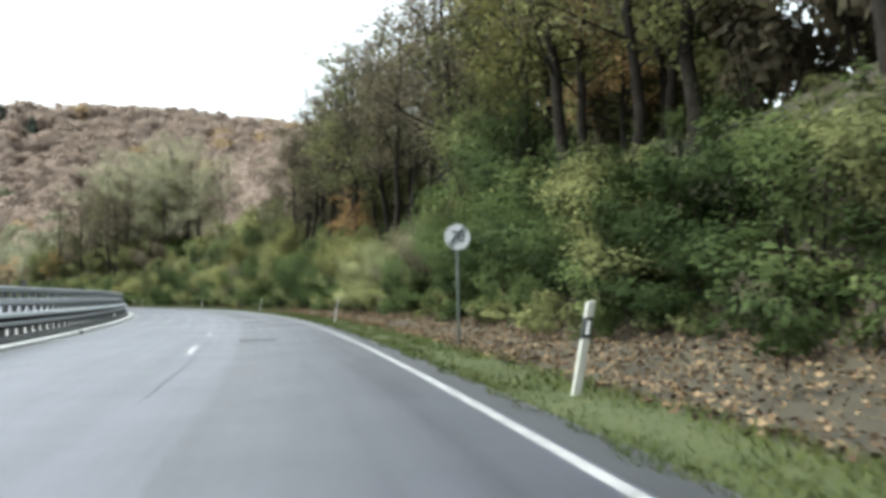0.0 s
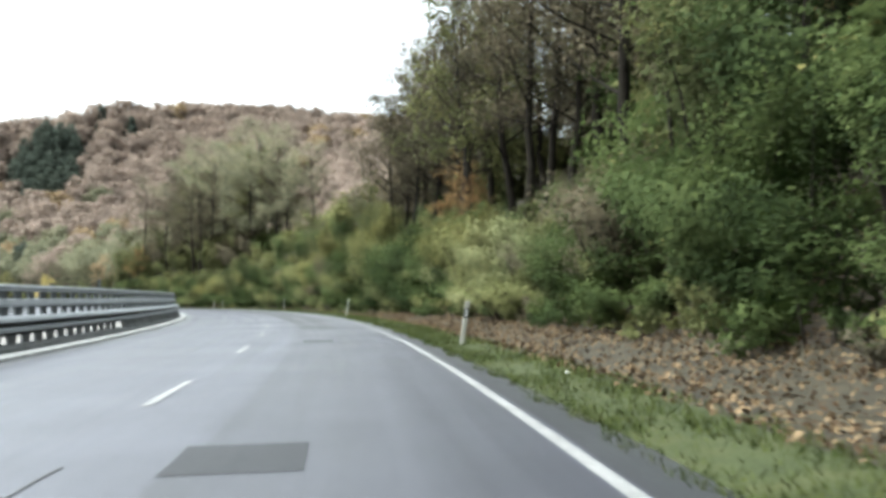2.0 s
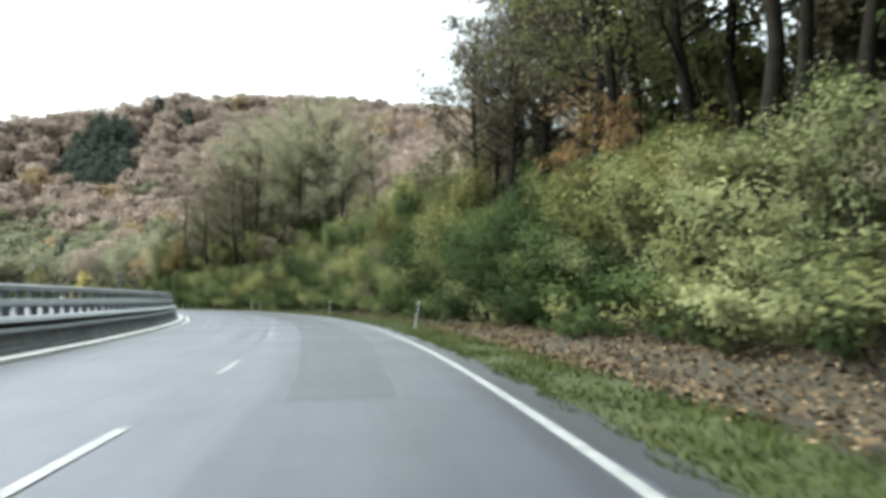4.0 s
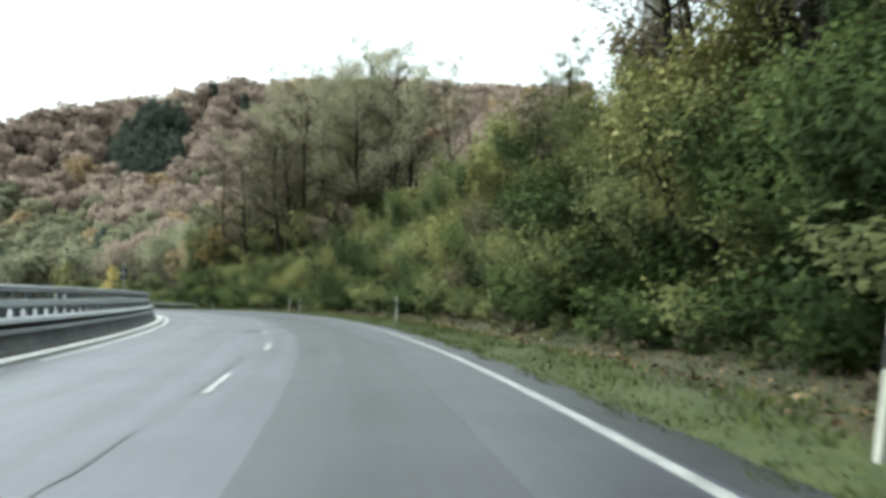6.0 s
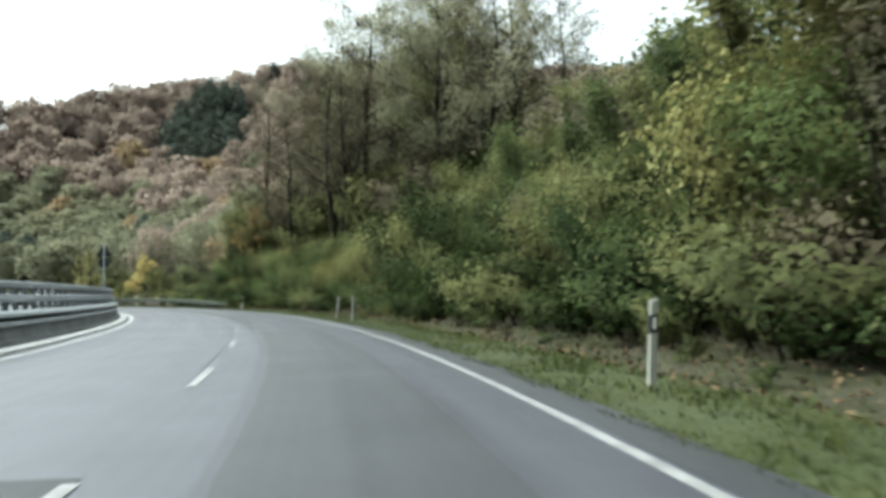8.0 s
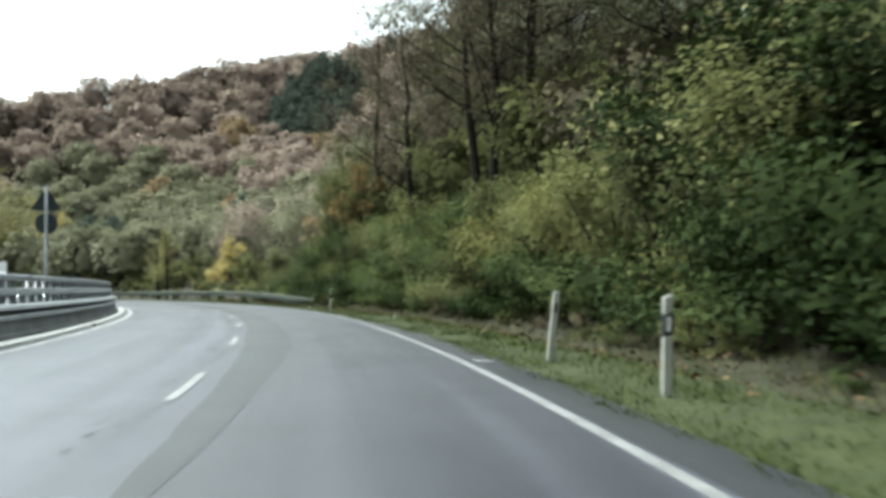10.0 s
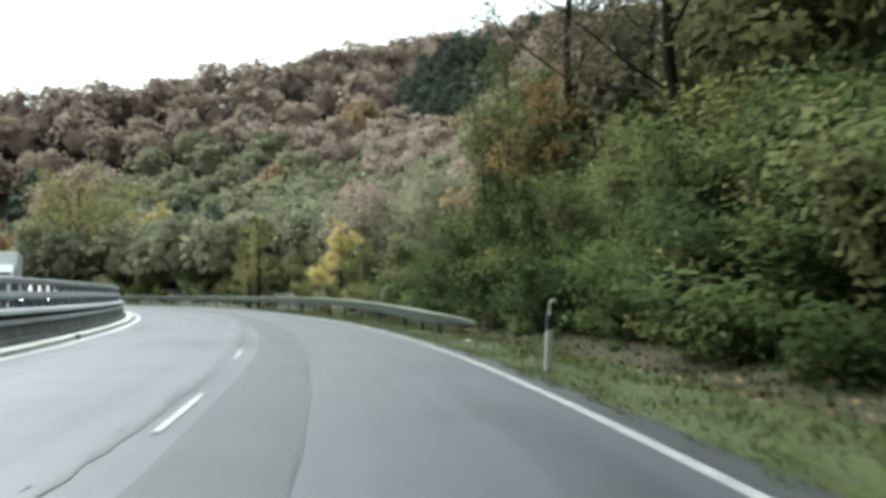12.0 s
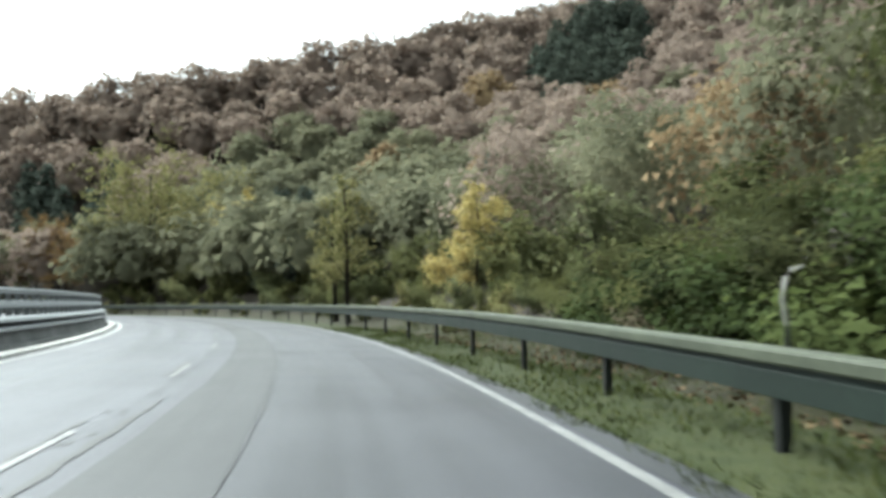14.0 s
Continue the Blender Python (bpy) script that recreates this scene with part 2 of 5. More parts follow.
LEAF = {
    "green": material("leaf_green", [(0.0188, 0.0303, 0.0114), (0.0469, 0.0688, 0.0251), (0.1033, 0.1267, 0.0454)], 0.85, 0.4, island=0.2, objvar=0.3, trans=0.42, spec=0.06),
    # darker copy of green: shade on the near bushes is partly in its colour
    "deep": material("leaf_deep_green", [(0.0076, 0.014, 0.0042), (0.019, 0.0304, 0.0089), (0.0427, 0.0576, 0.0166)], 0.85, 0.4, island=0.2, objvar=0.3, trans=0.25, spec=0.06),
    "lemon": material("leaf_lemon", [(0.12, 0.125, 0.05), (0.22, 0.21, 0.09), (0.34, 0.31, 0.15)], 0.85, 0.4, island=0.25, trans=0.35, spec=0.06),
    "olive": material("leaf_olive", [(0.043, 0.0512, 0.0223), (0.0957, 0.1056, 0.0445), (0.1815, 0.1786, 0.0721)], 0.85, 0.4, island=0.2, objvar=0.3, trans=0.42, spec=0.06),
    # sage: paler than olive, some of the distance haze is in this colour
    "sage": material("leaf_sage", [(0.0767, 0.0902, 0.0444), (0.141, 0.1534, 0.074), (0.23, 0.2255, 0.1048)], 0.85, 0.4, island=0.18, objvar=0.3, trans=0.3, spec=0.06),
    "yellow": material("leaf_yellow", [(0.0397, 0.0494, 0.0176), (0.0914, 0.0954, 0.0334), (0.1748, 0.155, 0.0556)], 0.85, 0.4, island=0.25, objvar=0.25, trans=0.3, spec=0.06),
    "gold": material("leaf_gold", [(0.24, 0.204, 0.072), (0.48, 0.396, 0.15), (0.696, 0.576, 0.276)], 0.85, 0.45, island=0.25, trans=0.35, spec=0.06),
    # brown of the broad far trees, lightened in colour for haze
    "brown": material("leaf_brown", [(0.1112, 0.1146, 0.0781), (0.2173, 0.2159, 0.1418), (0.358, 0.3337, 0.2101)], 0.85, 0.4, island=0.22, objvar=0.25, trans=0.3, spec=0.06),
    "orange": material("leaf_orange", [(0.13, 0.08, 0.04), (0.26, 0.16, 0.07), (0.38, 0.26, 0.12)], 0.85, 0.4, island=0.25, objvar=0.25, trans=0.3, spec=0.06),
    "tan": material("leaf_tan", [(0.16, 0.115, 0.07), (0.25, 0.18, 0.105), (0.35, 0.265, 0.16)], 0.85, 0.3, island=0.15, trans=0.35, spec=0.03),
    "dull": material("leaf_dull_brown", [(0.0456, 0.0432, 0.0288), (0.084, 0.0744, 0.0492), (0.138, 0.1128, 0.072)], 0.85, 0.4, island=0.22, objvar=0.25, trans=0.3, spec=0.06),
    # far hill foliage: red, hill and dark are paled to hold the distance haze
    "red": material("leaf_russet", [(0.17, 0.136, 0.114), (0.262, 0.207, 0.17), (0.36, 0.285, 0.23)], 0.85, 0.09, island=0.1, trans=0.46, spec=0.03),
    "hill": material("leaf_hill_olive", [(0.103, 0.1075, 0.0717), (0.168, 0.1714, 0.112), (0.252, 0.2419, 0.1546)], 0.85, 0.09, island=0.1, trans=0.46, spec=0.03),
    "dark": material("needle_dark", [(0.033, 0.043, 0.034), (0.064, 0.08, 0.064), (0.1, 0.118, 0.092)], 0.85, 0.3, island=0.18, objvar=0.2, trans=0.25, spec=0.05),
}
BARK = material("bark", [(0.0065, 0.0054, 0.0043), (0.0162, 0.0137, 0.0108), (0.0306, 0.027, 0.0216)], 0.9, 3, 0.8, 20, objvar=0.15, spec=0.04)
STEEL = material("galvanised_steel", [(0.24, 0.262, 0.275), (0.37, 0.398, 0.41), (0.5, 0.53, 0.54)], 0.45, 1.2, 0.1, 30, metal=0.25, spec=0.5, rough_var=0.1)
STEEL_PLATE = material("dull_steel_plate", [(0.07, 0.078, 0.08), (0.11, 0.12, 0.122), (0.16, 0.17, 0.17)], 0.6, 1.5, 0.1, 30, metal=0.15, spec=0.3)
STEEL_POLE = material("grey_pole", [(0.12, 0.13, 0.135), (0.2, 0.21, 0.215)], 0.55, 2, metal=0.2)
POLE_DARK = material("dark_green_pole", [(0.02, 0.026, 0.022), (0.04, 0.05, 0.042)], 0.6, 3, spec=0.2)
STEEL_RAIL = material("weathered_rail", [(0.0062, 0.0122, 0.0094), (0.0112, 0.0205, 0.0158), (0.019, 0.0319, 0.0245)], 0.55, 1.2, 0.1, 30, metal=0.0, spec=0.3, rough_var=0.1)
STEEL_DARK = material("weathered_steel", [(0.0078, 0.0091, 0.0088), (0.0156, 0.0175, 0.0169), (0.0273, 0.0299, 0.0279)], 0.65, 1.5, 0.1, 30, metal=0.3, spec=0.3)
# cap tone of the side rail: sky light on its top is put into the colour
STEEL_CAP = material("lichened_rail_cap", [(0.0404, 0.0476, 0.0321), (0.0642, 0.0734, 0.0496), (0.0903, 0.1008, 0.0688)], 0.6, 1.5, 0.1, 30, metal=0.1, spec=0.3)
PLASTIC = material("white_plastic", [(0.1872, 0.1849, 0.1572), (0.2683, 0.265, 0.2303), (0.3245, 0.3204, 0.2808)], 0.45, 6, 0.05, 40)
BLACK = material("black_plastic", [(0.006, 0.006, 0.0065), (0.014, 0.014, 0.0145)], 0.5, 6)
SIGN_WHITE = material("sign_white", [(0.5, 0.51, 0.51), (0.6, 0.61, 0.61), (0.66, 0.67, 0.67)], 0.35, 5)
SIGN_NUM = material("sign_numeral_grey", [(0.03, 0.032, 0.036), (0.05, 0.052, 0.058)], 0.4, 6)
SIGN_GREY = material("sign_grey", [(0.08, 0.088, 0.09), (0.12, 0.13, 0.132)], 0.4, 6)
SIGN_BACK = material("sign_back_grey", [(0.02, 0.027, 0.028), (0.038, 0.047, 0.048)], 0.6, 5, spec=0.1)
WHITE_PAINT = material("white_car_paint", [(0.55, 0.56, 0.56), (0.66, 0.67, 0.67)], 0.3, 2, spec=0.5)
CAR_BLUE = material("dark_blue_car_paint", [(0.03, 0.04, 0.07), (0.05, 0.065, 0.1)], 0.25, 2, spec=0.6)
GLASS_DARK = material("tinted_window", [(0.01, 0.012, 0.014), (0.02, 0.022, 0.025)], 0.08, 2, spec=0.6)
HEADLIGHT = material("headlight_glass", [(0.7, 0.75, 0.75), (0.8, 0.85, 0.85)], 0.1, 2)
HEADLIGHT.node_tree.nodes["Principled BSDF"].inputs["Emission Color"].default_value = (0.85, 1.0, 0.97, 1)
HEADLIGHT.node_tree.nodes["Principled BSDF"].inputs["Emission Strength"].default_value = 3.0
REFLECTOR = material("reflector", [(0.55, 0.55, 0.53), (0.7, 0.7, 0.68)], 0.2, 20)


# ---- mesh helpers ----
def mesh_object(name, verts, faces, mat, smooth_shade=False):
    me = bpy.data.meshes.new(name)
    me.from_pydata([tuple(v) for v in verts], [], [tuple(f) for f in faces])
    me.materials.append(mat)
    if smooth_shade:
        me.polygons.foreach_set("use_smooth", [True] * len(me.polygons))
    me.update()
    return new(name, me)


def part(name, bm, mat, parent=None, label=""):
    """Links a bmesh as one mesh object under a thing."""
    me = bpy.data.meshes.new(name)
    bm.to_mesh(me)
    bm.free()
    me.materials.append(mat)
    ob = new(name, me)
    if parent is not None:
        ob.parent = parent
    if label:
        ob["label"] = label
    return ob


def box(bm, x0, x1, y0, y1, z0, z1, bevel=0.0):
    r = bmesh.ops.create_cube(bm, size=1.0, matrix=Matrix.LocRotScale(((x0 + x1) / 2, (y0 + y1) / 2, (z0 + z1) / 2), None, (x1 - x0, y1 - y0, z1 - z0)))
    if bevel:
        es = list({e for v in r["verts"] for e in v.link_edges})
        bmesh.ops.bevel(bm, geom=es, offset=bevel, segments=2, affect='EDGES', profile=0.5)


def tube(verts, faces, pts, radii, sides):
    """Adds a tube along pts to lists of verts and faces."""
    base = len(verts)
    up = Vector((0, 0, 1))
    for i, (p, r) in enumerate(zip(pts, radii)):
        way = (pts[min(i + 1, len(pts) - 1)] - pts[max(i - 1, 0)]).normalized()
        a = way.cross(up if abs(way.z) < 0.9 else Vector((1, 0, 0))).normalized()
        b = way.cross(a)
        for k in range(sides):
            t = 2 * math.pi * k / sides
            verts.append(p + (a * math.cos(t) + b * math.sin(t)) * r)
    for i in range(len(pts) - 1):
        for k in range(sides):
            j = (k + 1) % sides
            faces.append((base + i * sides + k, base + i * sides + j, base + (i + 1) * sides + j, base + (i + 1) * sides + k))


def road_uv(ob, across_along):
    """Metres across and along the road as the UV map."""
    uv = np.array(across_along, np.float32)
    k = np.empty(len(ob.data.loops), np.int32)
    ob.data.loops.foreach_get("vertex_index", k)
    ob.data.uv_layers.new(name="road").data.foreach_set("uv", uv[k].ravel())
    return ob


def strip(name, s0, s1, step, profile, mat, smooth_shade=False):
    """A band swept along the road: profile is a list of (d, z)."""
    n = max(1, int(round((s1 - s0) / step)))
    verts, faces, k = [], [], len(profile)
    for i in range(n + 1):
        s = s0 + (s1 - s0) * i / n
        verts += [at(s, d, z) for d, z in profile]
    for i in range(n):
        for j in range(k - 1):
            faces.append((i * k + j, i * k + j + 1, (i + 1) * k + j + 1, (i + 1) * k + j))
    return road_uv(mesh_object(name, verts, faces, mat, smooth_shade), [(d, s0 + (s1 - s0) * i / n) for i in range(n + 1) for d, z in profile])


def empty(name, m=None):
    e = new(name)
    e.empty_display_size = 0.3
    if m is not None:
        e.matrix_basis = m
    return e


def edge_line():
    """The right edge line; it strays a little from the road's line."""
    verts = []
    ss = np.arange(-60, 330, 1.5)
    for s, w in zip(ss, np.interp(ss, [40, 60, 97, 120, 142, 165, 200], [0, 0, -0.12, -0.03, 0.2, 0.16, 0.28])):
        verts += [at(s, w - 0.06, 0.004), at(s, w + 0.06, 0.004)]
    return mesh_object("edge_line_1", verts, [(2 * i, 2 * i + 1, 2 * i + 3, 2 * i + 2) for i in range(len(ss) - 1)], PAINT)


# ---- ground ----
def ground_axis(lo, hi, step):
    far = [20, 45, 90, 180, 400, 900, 2000]
    return np.array([lo - f for f in reversed(far)] + list(np.arange(lo, hi + 0.1, step)) + [hi + f for f in far])


def build_ground():
    gx, gy = ground_axis(-360, 100, 4.0), ground_axis(-60, 460, 4.0)
    X, Y = np.meshgrid(gx, gy, indexing="ij")
    Z = terrain(X, Y)
    s, d = road_coords(X, Y)
    s, d = s.reshape(X.shape), d.reshape(X.shape)
    Z = Z - 1.6 * ((d > -24) & (d < 16.5) & (s > -58) & (s < 320)) - 0.03
    nx, ny = X.shape
    verts = np.stack([X, Y, Z], -1).reshape(-1, 3)
    faces = [(i * ny + j, (i + 1) * ny + j, (i + 1) * ny + j + 1, i * ny + j + 1) for i in range(nx - 1) for j in range(ny - 1)]
    ob = mesh_object("ground", verts, faces, WOODLAND, True)
    tagged(ob, "brown woodland floor of the wooded valley and hill", "ground", kind="structure")


build_ground()
tagged(strip("road", -60, 330, 2.0, [(-8.75, 0.0), (-6, 0.0), (-4, 0.0), (-2, 0.0), (0.55, 0.0), (0.62, -0.12)], ASPHALT), "damp grey asphalt carriageway curving to one side", "road", kind="structure")
tagged(edge_line(), "solid white painted edge line", "road marking", kind="structure")
tagged(strip("edge_line_3", -60, 62, 1.5, [(-8.31, 0.004), (-8.19, 0.004)], PAINT_WORN), "worn painted edge line beside the kerb", "road marking", kind="structure")
tagged(strip("edge_line_2", 62, 330, 1.5, [(-8.31, 0.004), (-8.17, 0.004)], PAINT_BRIGHT), "solid white painted edge line beside the kerb", "road marking", kind="structure")
tagged(strip("kerb", -60, 330, 1.5, [(-8.52, -0.05), (-8.52, 0.07), (-8.56, 0.1), (-8.86, 0.1), (-8.86, -0.1)], KERB), "pale concrete kerb below the median barrier", "kerb", kind="structure")
tagged(strip("opposite_road", -60, 330, 3.0, [(-21.5, 0.3), (-21.0, 0.42), (-12.0, 0.42), (-11.6, 0.3)], ASPHALT), "grey asphalt of the opposite carriageway", "road", kind="structure")
# assumed wall, added so that the median barrier's openings show bright
tagged(strip("far_parapet", -60, 330, 3.0, [(-21.55, 0.2), (-21.55, 1.5), (-21.6, 1.55), (-21.8, 1.55), (-21.85, 1.5), (-21.85, 0.2)], FAR_WALL), "low pale wall added beyond the opposite carriageway to brighten the barrier openings", "wall", kind="structure")
# median paled so that light seems to stand in the barrier's lower openings
tagged(strip("median", -60, 330, 3.0, [(-11.7, 0.32), (-9.6, 0.1), (-8.8, -0.02)], MEDIAN_PALE), "strip between the carriageways, paled to brighten the lower barrier openings", "ground", kind="structure")


def build_bank():
    ds = [0.56, 0.75, 1.0, 1.3, 1.7, 2.2, 2.8, 3.4, 4.0, 4.6, 5.1, 5.5, 6.0, 6.6, 7.5, 8.5, 10, 12, 14, 17, 20]
    ss = np.arange(-60, 325, 1.0)
    verts, faces, k = [], [], len(ds)
    rnd = np.random.RandomState(3)
    for s in ss:
        zz = bank(np.full(k, s), np.array(ds))
        for d, z in zip(ds, zz):
            verts.append(at(s, d, float(z) + (0 if d < 0.8 else rnd.uniform(-0.025, 0.025)) - (0.9 if d == 20 else 0)))
    for i in range(len(ss) - 1):
        for j in range(k - 1):
            faces.append((i * k + j, i * k + j + 1, (i + 1) * k + j + 1, (i + 1) * k + j))
    ob = mesh_object("bank", verts, faces, SOIL, True)
    ob.data.materials.append(GRASS_GROUND)
    ob.data.materials.append(WOODLAND)
    ob.data.materials.append(DRY_GRASS)
    for i, p in enumerate(ob.data.polygons):
        j = i % (k - 1)
        p.material_index = 1 if ds[j] < (1.6 if ss[i // (k - 1)] < 55 else 2.7) else ((0 if ss[i // (k - 1)] < 50 else 3) if ds[j] < 5.0 else 2)
    tagged(ob, "grassy verge and leaf-strewn bank beside the road", "bank", kind="structure")


build_bank()

# dashes of the lane line
for s, d in [(-2.7, -3.95), (6.1, -3.97), (15.5, -3.95), (24.0, -3.95), (33.0, -3.95), (47.8, -3.95), (57.0, -3.95), (65.9, -3.68), (75.0, -3.9), (84.0, -3.95), (93.0, -3.95), (102.0, -3.88),
             (111.1, -3.88), (120.3, -3.87), (129.5, -3.86), (138.4, -3.9), (147.2, -3.97), (165.2, -4.3), (174.2, -4.3), (183.2, -4.2), (192.2, -4.2), (201.2, -4.1)]:
    ob = strip("lane_dash", s - 3.0, s, 0.75, [(d - (0.06 if s < 135 else 0.04), 0.012), (d + (0.06 if s < 135 else 0.04), 0.012)], PAINT_WORN if s > 112 or s < 0 else PAINT)
    tagged(ob, "worn white painted lane dash", "road marking", "lane dashes", "structure")


# ---- foliage ----
def unit(v):
    return v / (np.linalg.norm(v, axis=1)[:, None] + 1e-9)


def leaf_blades(rnd, p, out, size, flat=0.5):
    """Small leaf blades at the points p, turned about the ways out; verts, faces and soft normals."""
    count = len(p)
    n = out * 0.9 + rnd.normal(size=(count, 3)) * 0.5
    n[:, 2] += flat
    n = unit(n * np.where((n * out).sum(1) < 0, -1.0, 1.0)[:, None])
    a = unit(np.cross(n, rnd.normal(size=(count, 3))))
    b = np.cross(n, a)
    sz = (size * (0.6 + 0.8 * rnd.rand(count)))[:, None]
    q = np.stack([p - a * sz * 0.5 - b * sz * 0.28, p + a * sz * 0.5 - b * sz * 0.2, p + b * sz * 0.48], 1)
    soft_n = unit(out * 0.75 + n * 0.25 + np.array([0, 0, 0.3]))
    return q.reshape(-1, 3), np.arange(count * 3).reshape(-1, 3), np.repeat(soft_n, 3, axis=0)


def leaf_cloud(rnd, lobes, count, size, flat=0.5, shell=0.55, low=-1.0):
    """Leaf blades set about ellipsoid lobes: (centre, radii)."""
    vol = np.array([r[0] * r[1] * r[2] for _, r in lobes]) ** 0.67
    which = rnd.choice(len(lobes), count, p=vol / vol.sum())
    v = unit(rnd.normal(size=(count, 3)))
    v[:, 2] = np.where(v[:, 2] < low, -v[:, 2], v[:, 2])
    rad = shell + (1 - shell) * rnd.rand(count) ** 0.7
    c, r = np.array([l[0] for l in lobes])[which], np.array([l[1] for l in lobes])[which]
    bumps = 1 + 0.22 * np.sin(v[:, 0] * 7 + which) * np.sin(v[:, 1] * 6 + which * 2) + 0.12 * rnd.normal(size=count)
    return leaf_blades(rnd, c + v * r * (rad * bumps)[:, None], v, np.full(count, size), flat)


def cloud_mesh(name, verts, faces, mat, normals=None):
    me = bpy.data.meshes.new(name)
    me.vertices.add(len(verts))
    me.vertices.foreach_set("co", np.asarray(verts, np.float32).ravel())
    nf, k = faces.shape
    me.loops.add(nf * k)
    me.loops.foreach_set("vertex_index", faces.astype(np.int32).ravel())
    me.polygons.add(nf)
    me.polygons.foreach_set("loop_start", np.arange(0, nf * k, k, dtype=np.int32))
    me.polygons.foreach_set("loop_total", np.full(nf, k, np.int32))
    me.materials.append(mat)
    me.update()
    me.validate()
    if normals is not None:
        me.polygons.foreach_set("use_smooth", np.ones(nf, bool))
        me.normals_split_custom_set_from_vertices(normals.astype(np.float32))
    return me


def make_bush(seed, colour, leaves, leaf, label, accent=None, kind="shrub", group="roadside shrubs", stems=9, sprays=44, slim=1.0, fuzz=0.055):
    """A bush one metre high at the origin: arching sprays from a common foot, hung with leaves; it is scaled when planted."""
    rnd = np.random.RandomState(seed)
    root = empty(kind)
    az = np.arange(sprays) * 2.39996 + rnd.normal(size=sprays) * 0.25
    top = np.clip(0.22 + 0.8 * ((np.arange(sprays) * 0.618 + rnd.rand()) % 1.0) ** 0.8, 0.22, 1.0)
    rim = 0.46 * slim * np.sqrt(np.clip(1 - (np.maximum(top - 0.42, 0) / 0.62) ** 2, 0.02, 1)) * rnd.uniform(0.7, 1.12, sprays)
    tip = np.stack([rim * np.cos(az), rim * np.sin(az), top * rnd.uniform(0.92, 1.04, sprays)], 1)
    foot = np.stack([tip[:, 0] * 0.3, tip[:, 1] * 0.3, np.full(sprays, -0.04)], 1)
    bow = np.stack([tip[:, 0] * 0.62, tip[:, 1] * 0.62, tip[:, 2] * 0.86], 1)

    def along(k, u):
        u = u[:, None]
        return foot[k] * (1 - u) ** 2 + 2 * bow[k] * u * (1 - u) + tip[k] * u * u

    verts, faces = [], []
    for k in range(stems):
        i = k * sprays // stems
        tube(verts, faces, [Vector(along(np.array([i]), np.array([u]))[0]) for u in (0.0, 0.45, 0.97)], [0.011, 0.006, 0.0015], 4 if leaves > 2500 else 3)
    wood = mesh_object("branchwork", verts, faces, BARK)
    wood.parent = root
    tagged(wood, kind="stuff")

    def spread(n, lo, size, pull, shade):
        k = rnd.choice(sprays, n)
        u = lo + (1 - lo) * rnd.rand(n) ** shade
        p = along(k, u) + rnd.normal(size=(n, 3)) * (fuzz * (0.45 + 0.75 * u))[:, None]
        p[:, :2] *= pull
        p[:, 2] = np.abs(p[:, 2])
        out = unit(p - np.array([0, 0, 0.34]))
        return leaf_blades(rnd, p, out, np.full(n, size))

    v, f, nrm = spread(leaves, 0.28, leaf, 1.0, 0.75)
    iv, fi, ni = spread(leaves // 9, 0.3, leaf * 1.8, 0.72, 1.0)
    fol = new("foliage", cloud_mesh("foliage", np.concatenate([v, iv]), np.concatenate([f, fi + len(v)]), LEAF[colour], np.concatenate([nrm, ni])))
    fol.parent = root
    if accent:
        v, f, nrm = spread(accent[1], 0.7, leaf * accent[2], 1.06, 0.6)
        extra = new("turned_leaves", cloud_mesh("turned_leaves", v, f, LEAF[accent[0]], nrm))
        extra.parent = root
        extra["label"] = "paler turned leaves at the twig ends"
    tagged(root, label, kind, group)
    return root


